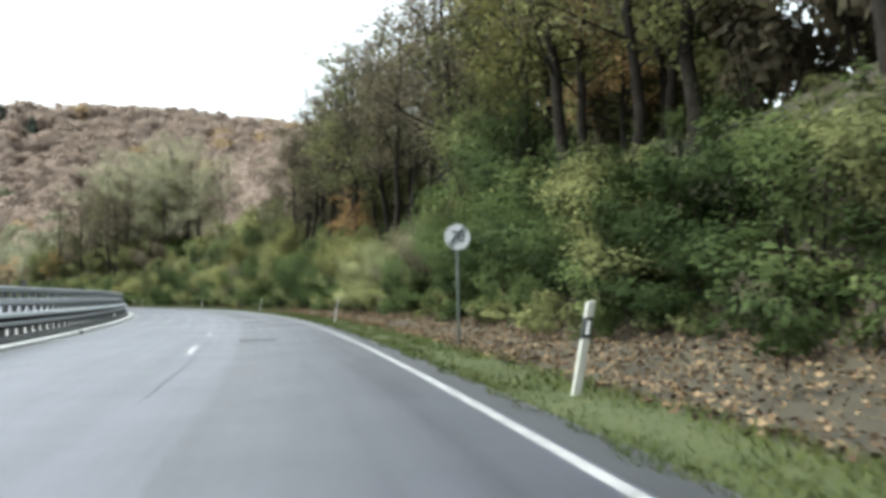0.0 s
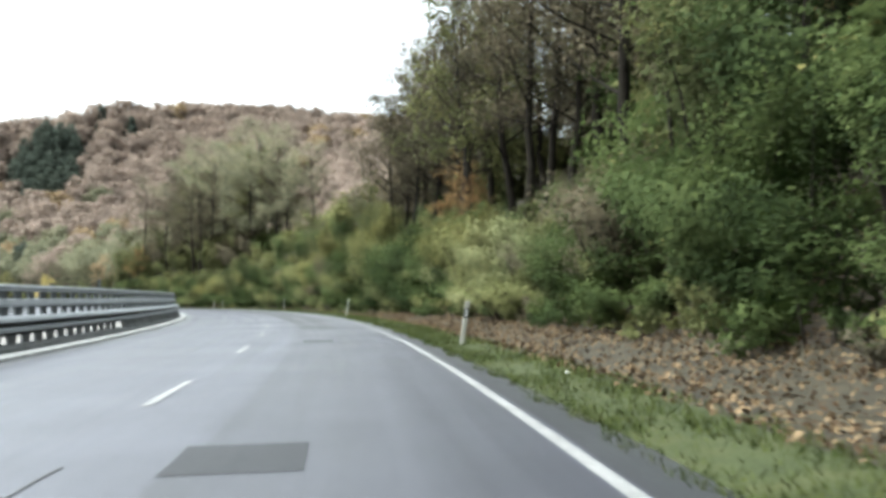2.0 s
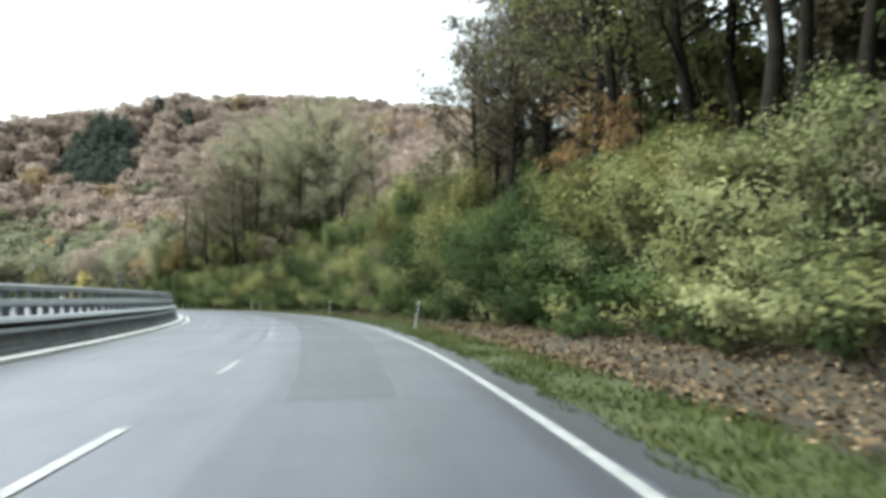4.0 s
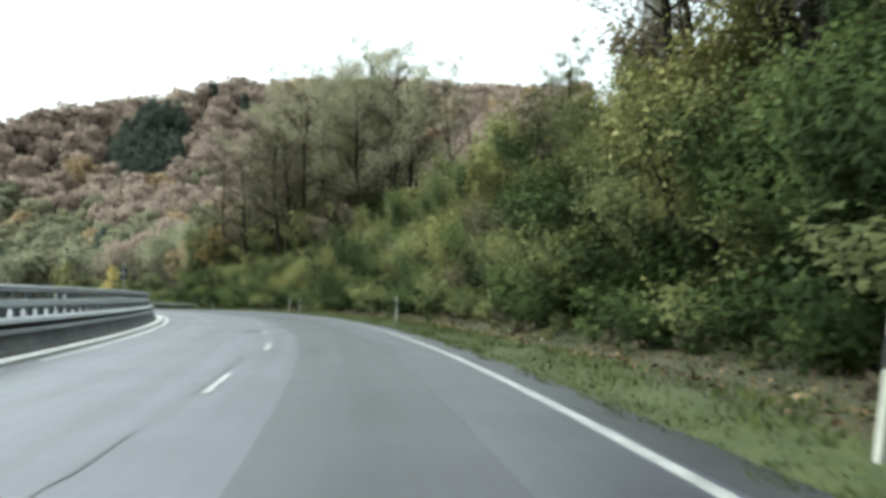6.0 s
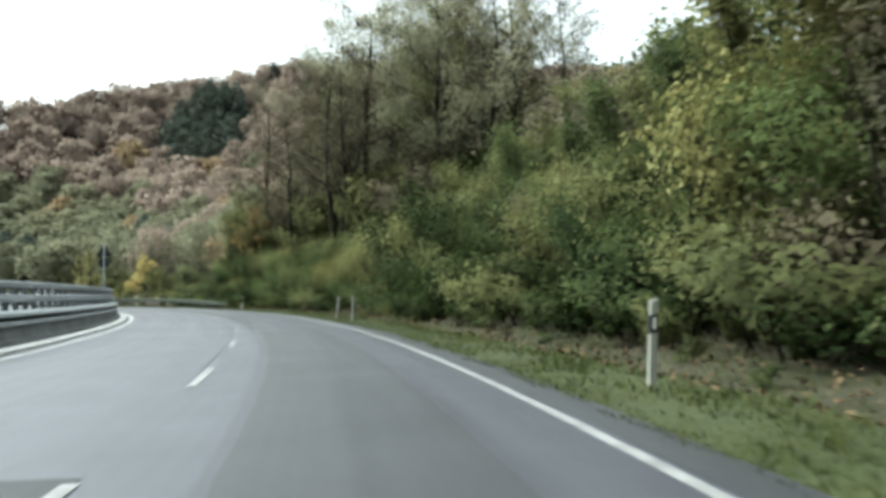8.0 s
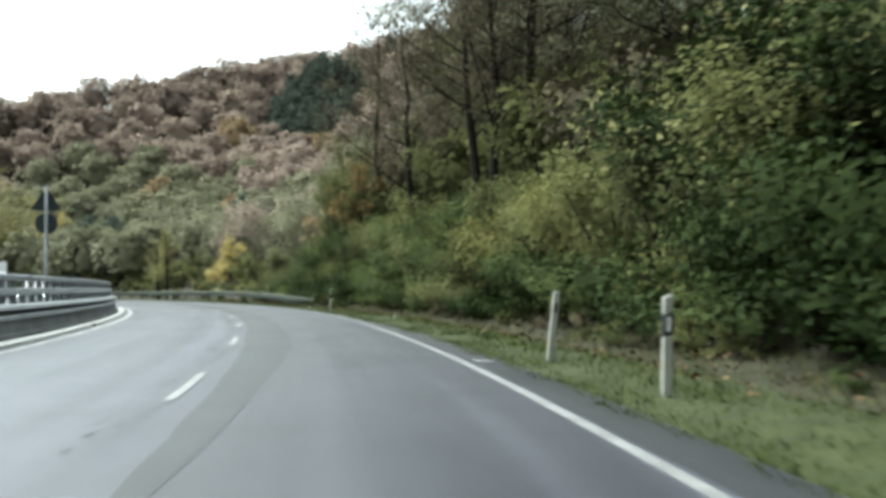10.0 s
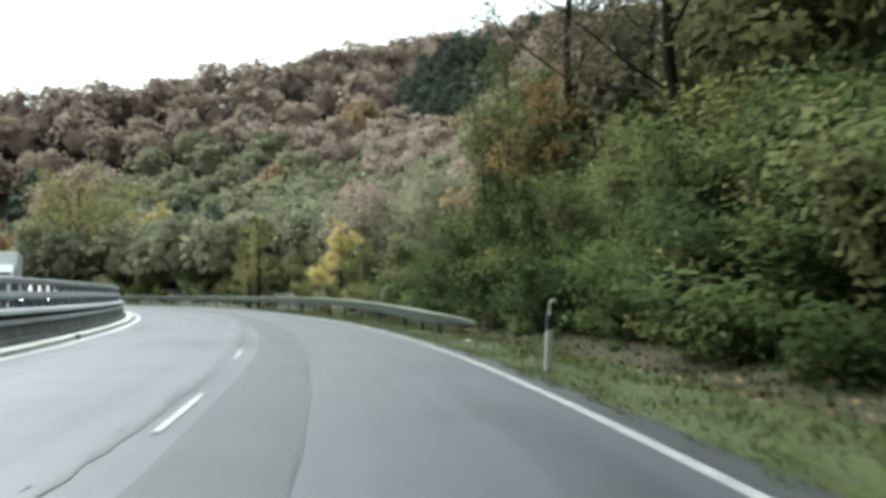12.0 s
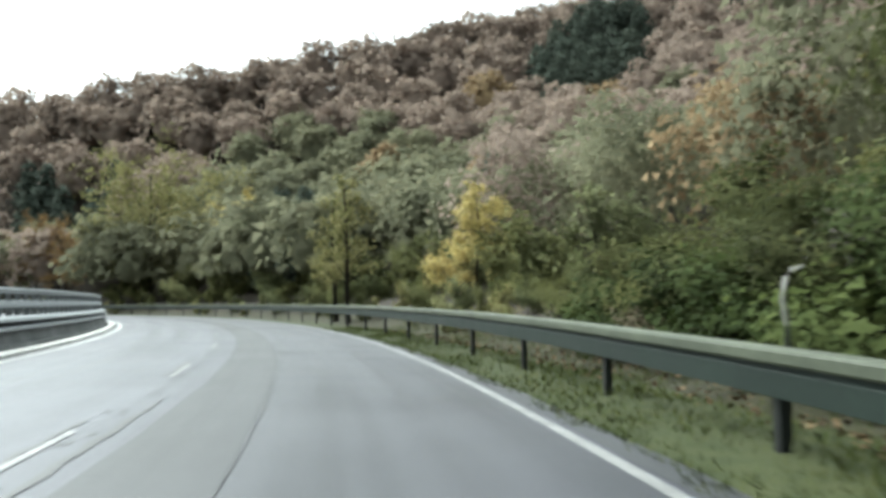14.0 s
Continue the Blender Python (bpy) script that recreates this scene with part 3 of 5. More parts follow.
def make_tree(seed, height, colour, leaves, leaf_size, spread, label, lean=0.0, bare=0.35, limbs=18, dome=0.0, twigs=5):
    """A woodland tree: tapered trunk, limbs with fine twigs, and a thin ragged crown; dome rounds the crown."""
    rnd = np.random.RandomState(seed)
    root = empty("tree")
    tv, tf = [], []
    pts, x, y = [], 0.0, 0.0
    n = 9
    for i in range(n + 1):
        pts.append(Vector((x, y, -0.4 + (height * 0.92 + 0.4) * i / n)))
        x += rnd.normal() * height * 0.010 + lean * height / n
        y += rnd.normal() * height * 0.010
    r0 = height * 0.0125 + 0.05
    tube(tv, tf, pts, [r0 * (1.35 if i == 0 else 1.0) * (1 - 0.9 * i / n) + 0.012 for i in range(n + 1)], 8)
    trunk = mesh_object("trunk", tv, tf, BARK, True)
    trunk.parent = root
    tips = []
    for k in range(limbs):
        lv, lf = [], []
        u = bare + (0.97 - bare) * (k + rnd.rand()) / limbs
        i = min(int(u * n), n - 1)
        p = pts[i].lerp(pts[i + 1], u * n - i)
        a = k * 2.4 + rnd.normal() * 0.4
        w = (u - bare) / (1 - bare)
        ln = spread * (((1.15 - 0.75 * u) * (1 - dome)) + dome * (0.75 + 0.5 * math.sin(math.pi * min(1.0, w + 0.12)))) * rnd.uniform(0.75, 1.15)
        rise = rnd.uniform(0.35, 0.9) + 0.25 * w
        e = p + Vector((math.cos(a), math.sin(a), rise)) * ln
        m = p.lerp(e, 0.5) + Vector((rnd.normal() * 0.05, rnd.normal() * 0.05, -0.08)) * ln
        r = r0 * (1 - 0.85 * u) * 0.34 + 0.01
        tube(lv, lf, [p, m, e], [r, r * 0.6, 0.008], 4)
        for q in range(twigs):
            b = m.lerp(e, rnd.rand()) if q > 1 else p.lerp(m, rnd.uniform(0.5, 1))
            t = b + Vector((rnd.normal() * 0.35 + math.cos(a) * 0.4, rnd.normal() * 0.35 + math.sin(a) * 0.4, rnd.uniform(0.05, 0.8))) * ln * 0.45
            tube(lv, lf, [b, b.lerp(t, 0.5) + Vector(rnd.normal(size=3)) * 0.06 * ln, t], [r * 0.35 + 0.004, r * 0.2 + 0.004, 0.004], 3)
            tips.append((t, ln))
            for g in range(4):
                c = b.lerp(t, rnd.uniform(0.35, 1.0))
                o = Vector((rnd.normal() * 0.6 + math.cos(a) * 0.5, rnd.normal() * 0.6 + math.sin(a) * 0.5, rnd.normal() * 0.5 + 0.7)).normalized() * ln * rnd.uniform(0.12, 0.26)
                s = o.cross(Vector(rnd.normal(size=3))).normalized() * 0.011
                j = len(lv)
                lv += [c - s, c + s, c + o]
                lf.append((j, j + 1, j + 2))
        limb = mesh_object("limb", lv, lf, BARK)
        limb.parent = root
    pick = [tips[i] for i in rnd.choice(len(tips), min(len(tips), 90), replace=False)]
    lobes = [(tuple(t), (0.3 * l + 0.2, 0.3 * l + 0.2, 0.22 * l + 0.15)) for t, l in pick]
    v, f, nrm = leaf_cloud(rnd, lobes, leaves, leaf_size, shell=0.15)
    crown = new("crown", cloud_mesh("crown", v, f, LEAF[colour], nrm))
    crown.parent = root
    tagged(root, label, "tree", "trees on the bank")
    return root


def make_conifer(seed, height, label):
    """A dark conifer: straight trunk and drooping tiers of needles."""
    rnd = np.random.RandomState(seed)
    root = empty("conifer")
    tv, tf = [], []
    tube(tv, tf, [Vector((0, 0, -0.4)), Vector((0, 0, height * 0.5)), Vector((0, 0, height))], [0.2, 0.13, 0.02], 7)
    trunk = mesh_object("trunk", tv, tf, BARK, True)
    trunk.parent = root
    lobes = []
    for k in range(10):
        u = k / 10
        r = height * 0.24 * (1 - u * u) ** 0.8 + 0.3
        for q in range(5):
            a = q * 1.2566 + k
            lobes.append(((math.cos(a) * r * 0.55, math.sin(a) * r * 0.55, height * (0.12 + 0.8 * u + rnd.uniform(-0.03, 0.03))), (r * 0.55, r * 0.55, height * 0.06)))
    v, f, nrm = leaf_cloud(rnd, lobes, 1700, 0.68, flat=0.2, shell=0.3)
    crown = new("crown", cloud_mesh("crown", v, f, LEAF["dark"], nrm))
    crown.parent = root
    tagged(root, label, "tree", "conifers on the hill")
    return root


def plant(proto, s, d, turn, size, sink=0.1, wide=1.0):
    p = at(s, d)
    z = float(terrain(np.array([p.x]), np.array([p.y]))[0])
    ob = copy_thing(proto, Matrix.Translation((p.x, p.y, z - sink)) @ Matrix.Rotation(turn, 4, 'Z'))
    ob.scale = (size * wide, size * wide, size)
    return ob


TALL = ("bushy_tree", "bushy trees on the bank")
LOW = ("bramble", "brambles on the bank")
BUSH = {
    "green": [make_bush(11, "green", 5600, 0.025, "dense green hawthorn-like shrub on the road bank"), make_bush(12, "green", 5600, 0.025, "dense green shrub on the leaf-strewn bank", ("yellow", 165, 0.85))],
    "olive": [make_bush(13, "olive", 5600, 0.025, "olive-green shrub turning in autumn on the bank", ("yellow", 192, 0.85)), make_bush(14, "olive", 5600, 0.025, "dull olive roadside shrub with thin stems")],
    "sage": [make_bush(19, "sage", 5600, 0.025, "soft grey-green shrub on the bank, paled for haze"), make_bush(20, "sage", 5600, 0.025, "olive shrub with thinning leaves on the bank, paled for haze", ("yellow", 165, 0.85))],
    "deep": [make_bush(41, "deep", 5600, 0.025, "dense dark green shrub on the road bank"), make_bush(42, "deep", 5600, 0.025, "dark green leafy shrub overhanging the verge", ("green", 500, 1.1))],
    "brown": [make_bush(16, "dull", 4600, 0.024, "brownish half-bare shrub beside the road", stems=14)],
    "yellow": [make_bush(15, "yellow", 5600, 0.025, "yellowing autumn shrub on the road bank")],
    "speckled": [make_bush(51, "deep", 5600, 0.025, "dark shrub speckled with pale yellowing leaves beside the verge", ("lemon", 480, 0.95))],
    "mid_green": [make_bush(71, "green", 1300, 0.05, "green shrub behind the front of the hedge", ("yellow", 66, 0.85), stems=6)],
    "mid_olive": [make_bush(72, "olive", 1300, 0.05, "olive shrub behind the front of the hedge", ("yellow", 88, 0.85), stems=6)],
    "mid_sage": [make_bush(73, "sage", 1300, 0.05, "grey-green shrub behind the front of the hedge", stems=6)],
    "mid_deep": [make_bush(74, "deep", 1300, 0.05, "dark green shrub behind the front of the hedge", stems=6)],
    "mid_yellow": [make_bush(75, "yellow", 1300, 0.05, "yellowing shrub behind the front of the hedge", stems=6)],
    "small_green": [make_bush(76, "green", 2000, 0.042, "small green shrub at the foot of the hedge", stems=6, slim=1.2)],
    "small_olive": [make_bush(77, "olive", 2000, 0.042, "small olive shrub at the foot of the hedge", stems=6, slim=1.2)],
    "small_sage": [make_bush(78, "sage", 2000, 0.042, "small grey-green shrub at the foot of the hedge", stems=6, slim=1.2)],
    "small_deep": [make_bush(79, "deep", 2000, 0.042, "small dark green shrub at the foot of the hedge", stems=6, slim=1.2)],
    "tall_yellow": [make_bush(36, "yellow", 9000, 0.021, "tall yellow-green bushy tree in autumn leaf beside the verge", ("lemon", 900, 1.0), *TALL, slim=0.85), ],
    "tall_green": [make_bush(31, "green", 4200, 0.0235, "tall green bushy tree leafed down to the bank", None, *TALL, slim=0.85)],
    "tall_olive": [make_bush(32, "olive", 4200, 0.0235, "tall olive bushy tree on the bank", ("yellow", 220, 0.85), *TALL, slim=0.85)],
    "tall_deep": [make_bush(35, "deep", 4200, 0.0235, "tall dark green bushy tree leafed down to the bank", None, *TALL, slim=0.85)],
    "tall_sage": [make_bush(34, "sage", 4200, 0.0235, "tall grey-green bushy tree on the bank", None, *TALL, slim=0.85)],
    "back_olive": [make_bush(82, "olive", 1150, 0.058, "olive undergrowth between the trunks of the wood", None, *TALL, slim=0.95, stems=5)],
    "back_dull": [make_bush(83, "dull", 1150, 0.058, "brownish undergrowth between the trunks of the wood", None, *TALL, slim=0.95, stems=5)],
    "back_deep": [make_bush(85, "deep", 1150, 0.058, "dark green undergrowth between the trunks of the wood", None, *TALL, slim=0.95, stems=5)],
    "far_sage": [make_bush(86, "sage", 1300, 0.054, "grey-green shrub behind the guard rail", stems=5)],
    "far_olive": [make_bush(87, "olive", 1300, 0.054, "olive shrub behind the guard rail", stems=5)],
    "far_lemon": [make_bush(44, "lemon", 1500, 0.045, "pale yellow-green young shrub behind the guard rail", stems=5, slim=0.7)],
    "low_green": [make_bush(17, "green", 480, 0.1, "low green bramble on the foot of the bank", None, *LOW, stems=4, slim=1.5)],
    "low_olive": [make_bush(18, "olive", 480, 0.1, "low olive-green bramble on the foot of the bank", None, *LOW, stems=4, slim=1.5)],
    "low_deep": [make_bush(43, "deep", 480, 0.1, "low dark green bramble below the hedge", None, *LOW, stems=4, slim=1.5)],
    "low_dry": [make_bush(45, "dull", 500, 0.08, "low dry brown weeds on the foot of the bank", None, *LOW, stems=6, slim=1.4)],
}
TREES = {
    "bare_a": make_tree(21, 18.0, "dull", 3900, 0.185, 4.8, "tall half-bare deciduous tree with dark trunk on the bank", bare=0.26),
    "bare_b": make_tree(22, 19.0, "dull", 3900, 0.19, 5.0, "tall thin-crowned tree with brown autumn leaves on the bank", lean=0.02, bare=0.3),
    "leafy_a": make_tree(23, 17.0, "olive", 5000, 0.215, 4.8, "tall olive-leaved tree on the wooded bank", lean=-0.03, bare=0.28),
    "leafy_b": make_tree(24, 16.0, "yellow", 4600, 0.2, 4.5, "tall tree with yellow-green autumn leaves on the wooded bank", bare=0.28),
    "gold": make_tree(25, 9.0, "gold", 6000, 0.2, 2.8, "golden-yellow autumn tree behind the guard rail", bare=0.1),
    "broad": make_tree(29, 22.0, "brown", 15000, 0.18, 5.2, "broad-crowned tall tree with thin grey-brown autumn leaves", bare=0.2, limbs=26, dome=0.9, twigs=6),
    "slim": make_tree(27, 9.0, "lemon", 1700, 0.2, 1.7, "slim sparse tree with yellow-green leaves behind the guard rail", bare=0.3),
    "conifer": make_conifer(28, 15.0, "dark green conifer among the hill wood"),
    "tall_pale": make_tree(30, 11.0, "lemon", 3000, 0.3, 4.2, "pale yellow-green rounded tree on the hill", bare=0.2, dome=0.8),
    "rust": make_tree(26, 12.0, "orange", 4000, 0.18, 3.4, "orange-leaved autumn tree in the wood", bare=0.2),
}
rng = np.random.RandomState(5)


def pick_kind(mix):
    """A bush out of a text like 'green 3, olive 2'."""
    pairs = [m.split() for m in mix.split(", ")]
    w = np.array([float(b) for _, b in pairs])
    made = BUSH[pairs[rng.choice(len(pairs), p=w / w.sum())][0]]
    return made[rng.choice(len(made))]


def hedge_row(s0, s1, gap, centre, top, mixes, wide=1.0, stray=0.35):
    """Bushes along the bank: centre and top are tables over s of the offset and of the height over the road."""
    s = s0
    while s < s1:
        d = float(np.interp(s, *centre)) + rng.uniform(-stray, stray)
        p = at(s, d)
        g = float(terrain(np.array([p.x]), np.array([p.y]))[0])
        h = max(0.8, float(np.interp(s, *top)) * rng.uniform(0.88, 1.08) - g + 0.25)
        mix = next(m for end, m in mixes if s < end)
        plant(pick_kind(mix), s, d, rng.uniform(0, 6.28), h, 0.25, wide * rng.uniform(0.9, 1.15) * min(1.5, max(1.0, 3.4 / h)))
        s += gap * rng.uniform(0.75, 1.2)


FACE = ((-35, 20, 32, 42, 55, 90, 105, 170, 182), (6.7, 6.6, 6.4, 6.2, 6.0, 6.1, 5.7, 5.6, 6.0))
FACE_TOP = ((-35, -12, 0, 8, 25, 34, 45, 56, 66, 72, 90, 100, 112, 124, 146, 161, 167, 173, 182), (4.8, 4.4, 5.0, 5.2, 4.6, 4.8, 5.2, 5.6, 5.6, 5.0, 4.8, 4.8, 5.2, 4.6, 4.9, 4.8, 3.6, 2.8, 2.2))
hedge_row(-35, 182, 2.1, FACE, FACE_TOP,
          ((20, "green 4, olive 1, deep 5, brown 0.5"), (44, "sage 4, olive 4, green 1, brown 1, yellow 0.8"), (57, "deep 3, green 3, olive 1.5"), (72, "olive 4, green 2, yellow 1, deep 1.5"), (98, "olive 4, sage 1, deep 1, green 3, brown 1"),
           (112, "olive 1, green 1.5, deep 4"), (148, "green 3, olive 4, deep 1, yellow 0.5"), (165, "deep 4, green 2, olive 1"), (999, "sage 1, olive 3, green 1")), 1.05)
hedge_row(-34, 176, 2.7, (FACE[0], [d + 2.4 for d in FACE[1]]), (FACE_TOP[0], [z + 1.0 for z in FACE_TOP[1]]),
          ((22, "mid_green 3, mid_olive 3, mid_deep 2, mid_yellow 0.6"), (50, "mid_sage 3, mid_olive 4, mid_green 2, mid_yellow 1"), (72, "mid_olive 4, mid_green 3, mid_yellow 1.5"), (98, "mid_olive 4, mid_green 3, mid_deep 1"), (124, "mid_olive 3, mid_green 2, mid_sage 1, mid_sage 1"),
           (165, "mid_olive 4, mid_green 2, mid_yellow 1.5"), (999, "mid_olive 3, mid_sage 2")), 1.1, 0.5)
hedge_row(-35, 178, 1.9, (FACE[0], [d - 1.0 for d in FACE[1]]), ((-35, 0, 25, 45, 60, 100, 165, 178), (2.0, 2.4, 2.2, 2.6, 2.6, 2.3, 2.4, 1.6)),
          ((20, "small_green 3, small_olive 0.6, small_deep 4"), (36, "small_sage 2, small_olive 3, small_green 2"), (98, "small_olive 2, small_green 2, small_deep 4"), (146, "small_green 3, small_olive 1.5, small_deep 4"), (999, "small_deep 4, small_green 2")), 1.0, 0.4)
hedge_row(-34, 172, 3.6, ((-35, 40, 55, 105, 172), (12.0, 11.6, 10.2, 10.2, 9.8)),
          ((-35, -2, 4, 8, 12, 20, 26, 45, 60, 70, 78, 98, 106, 122, 130, 158, 172), (7.0, 6.6, 7.0, 8.0, 9.2, 9.0, 7.2, 6.8, 8.0, 8.6, 10.2, 10.2, 9.4, 8.6, 6.6, 6.4, 5.0)),
          ((22, "tall_green 2, tall_olive 3, tall_deep 1"), (50, "tall_sage 2, tall_olive 3, tall_green 2"), (74, "tall_olive 3, tall_green 2, tall_deep 1"), (104, "tall_green 3, tall_olive 3, tall_deep 1"), (130, "tall_olive 3, tall_sage 2, tall_green 1"), (999, "tall_olive 3, tall_green 2")), 1.0, 0.7)
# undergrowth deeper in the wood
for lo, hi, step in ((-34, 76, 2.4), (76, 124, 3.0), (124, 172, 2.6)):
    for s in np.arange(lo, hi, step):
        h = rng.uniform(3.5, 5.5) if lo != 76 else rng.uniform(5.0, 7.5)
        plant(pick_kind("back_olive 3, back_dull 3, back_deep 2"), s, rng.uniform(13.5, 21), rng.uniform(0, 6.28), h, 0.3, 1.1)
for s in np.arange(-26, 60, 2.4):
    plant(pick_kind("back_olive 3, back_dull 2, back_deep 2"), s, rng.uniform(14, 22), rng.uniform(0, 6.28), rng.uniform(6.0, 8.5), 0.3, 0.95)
for s in np.arange(132, 172, 1.8):
    plant(pick_kind("back_olive 3, back_dull 4"), s, rng.uniform(10.5, 17), rng.uniform(0, 6.28), rng.uniform(5.5, 8.5), 0.3, 0.95)
# single bushes that stand out of the hedge
for kind, s, d, h, wide in (("tall_yellow", 60.6, 6.3, 6.9, 0.85), ("tall_yellow", 84.0, 6.7, 6.4, 0.95), ("speckled", 115.6, 6.0, 5.9, 1.1), ("speckled", 112.6, 6.4, 5.6, 1.1),
                            ("yellow", 41.5, 6.2, 4.6, 1.0), ("yellow", 35.0, 6.6, 4.2, 1.0), ("brown", 17.5, 6.8, 4.0, 1.3), ("deep", 50.0, 5.7, 5.2, 1.1), ("deep", 103.5, 5.4, 4.6, 1.2), ("deep", 109.0, 5.5, 4.8, 1.1), ("tall_green", 12.0, 8.8, 6.8, 1.0), ("tall_olive", 15.0, 8.6, 7.4, 1.0), ("tall_green", 18.2, 9.0, 7.4, 1.0), ("tall_olive", 168.5, 8.6, 8.0, 0.8), ("tall_olive", 171.0, 9.6, 7.4, 0.8), ("tall_olive", 166.0, 9.6, 8.5, 0.8)):
    plant(pick_kind(kind + " 1"), s, d, rng.uniform(0, 6.28), h, 0.2, wide)
# brambles and weeds along the foot of the hedge
for s in np.arange(-32, 176, 1.25):
    d = float(np.interp(s, *FACE)) - rng.uniform(1.1, 2.3)
    plant(pick_kind("low_green 3, low_olive 2, low_dry 1" if s < 48 else "low_green 2, low_olive 3, low_deep 2, low_dry 1"), s, d, rng.uniform(0, 6.28), rng.uniform(0.5, 1.25), 0.06)
for s in np.arange(48, 160, 3.1):
    plant(pick_kind("low_dry 2, low_olive 2, low_green 1"), s, rng.uniform(2.9, 3.8), rng.uniform(0, 6.28), rng.uniform(0.25, 0.5), 0.04)
# shrubs behind the guard rail
for s in np.arange(183, 268, 2.6):
    plant(pick_kind("far_sage 2, far_olive 3"), s, rng.uniform(7.5, 13.5), rng.uniform(0, 6.28), rng.uniform(2.6, 4.6), 0.3, 1.1)
for s in np.arange(180, 290, 2.3):
    plant(pick_kind("far_olive 3, far_sage 2, far_lemon 1.6"), s, rng.uniform(3.6, 6.5), rng.uniform(0, 6.28), rng.uniform(1.0, 2.2), 0.15)

# tall wood on the bank
for s0, s1, n, kinds, dlo, dhi in (
        (-35, 46, 44, ("bare_a", "bare_b", "leafy_a", "leafy_b", "bare_b"), 10.0, 22),
        (46, 74, 18, ("bare_a", "bare_b", "bare_a", "leafy_a"), 10.0, 19),
        (20, 46, 10, ("leafy_a", "bare_b", "leafy_b"), 15.0, 24),
        (-24, 10, 10, ("leafy_a", "leafy_b", "bare_b"), 14.0, 23),
        (128, 172, 24, ("bare_b", "bare_a", "leafy_a", "bare_b", "bare_a"), 9.6, 24)):
    for i in range(n):
        s = s0 + (s1 - s0) * (i + rng.uniform(0.1, 0.9)) / n
        plant(TREES[kinds[rng.choice(len(kinds))]], s, rng.uniform(dlo, dhi), rng.uniform(0, 6.28), rng.uniform(0.85, 1.15), 0.2)
for s, d, k, size in ((8, 10.2, "bare_b", 1.05), (24.3, 9.6, "bare_a", 1.1), (66.8, 10.6, "bare_a", 0.9), (38.3, 10.2, "bare_b", 1.0), (139.7, 9.0, "bare_a", 1.0), (142.0, 9.3, "bare_b", 0.95), (151.5, 8.9, "bare_a", 0.9),
                      (9, 13, "rust", 0.8), (16, 14, "rust", 0.75), (71, 10.5, "bare_b", 0.85), (74, 12.5, "bare_a", 0.8), (69, 11.5, "bare_a", 1.05), (72, 14, "bare_b", 0.95), (77, 14.5, "bare_b", 0.62), (56, 11.5, "rust", 0.6), (48, 9.5, "rust", 0.45), (164, 9.2, "rust", 0.6), (198.1, 8.6, "gold", 0.68), (203.5, 3.4, "slim", 0.95), (206.5, 3.4, "slim", 0.85),
                      (88, 13.5, "leafy_a", 0.5), (93, 15.6, "leafy_b", 0.48), (98, 14, "leafy_a", 0.45), (104, 20, "leafy_a", 0.4), (168.0, 9.2, "leafy_a", 0.6), (137, 17, "leafy_b", 0.6),
                      (133, 15, "broad", 0.86), (138, 20, "broad", 0.95), (144, 23, "broad", 1.02), (148, 17, "broad", 0.98), (128.5, 19, "broad", 0.82), (152, 22, "broad", 1.0), (141, 14, "broad", 0.86), (156, 15, "broad", 0.92)):
    plant(TREES[k], s, d, rng.uniform(0, 6.28), size, 0.2)
CONIFER_GROVE = [(-173 - 0.42 * u + 9 * v, 302 + u + 0.42 * 9 * v, 0.85 + 0.3 * ((k * 0.37) % 1)) for k, (u, v) in enumerate((24 * math.sqrt((j + 0.5) / 30) * math.cos(j * 2.4), math.sqrt((j + 0.5) / 30) * math.sin(j * 2.4)) for j in range(30))]
CONIFER_ROW = [(-150, 213.5, 0.85), (-154, 215.5, 0.8), (-158, 216, 0.9), (-162.5, 217, 0.8), (-166, 217.5, 0.75), (-140, 212, 0.7), (-134, 225.5, 0.85), (-131.5, 224, 0.7), (-136.5, 227, 0.75), (-129, 226, 0.65)]
for x, y, k, size in [(x, y, "conifer", q) for x, y, q in CONIFER_GROVE + CONIFER_ROW] + [
        (-169, 219.5, "gold", 1.35), (-171.5, 220, "gold", 1.1), (-192, 206, "rust", 0.95), (-197, 205, "rust", 1.0), (-188, 205, "rust", 0.8), (-176, 210.5, "tall_pale", 1.5), (-181, 211.5, "tall_pale", 1.35)]:
    z = float(terrain(np.array([x]), np.array([y]))[0])
    ob = copy_thing(TREES[k], Matrix.Translation((x, y, z - 0.2)) @ Matrix.Rotation(rng.uniform(0, 6.28), 4, 'Z'))
    ob.scale = (size, size, size)
for ob in [b for made in BUSH.values() for b in made] + list(TREES.values()):
    for o in (*ob.children_recursive, ob):
        bpy.data.objects.remove(o)


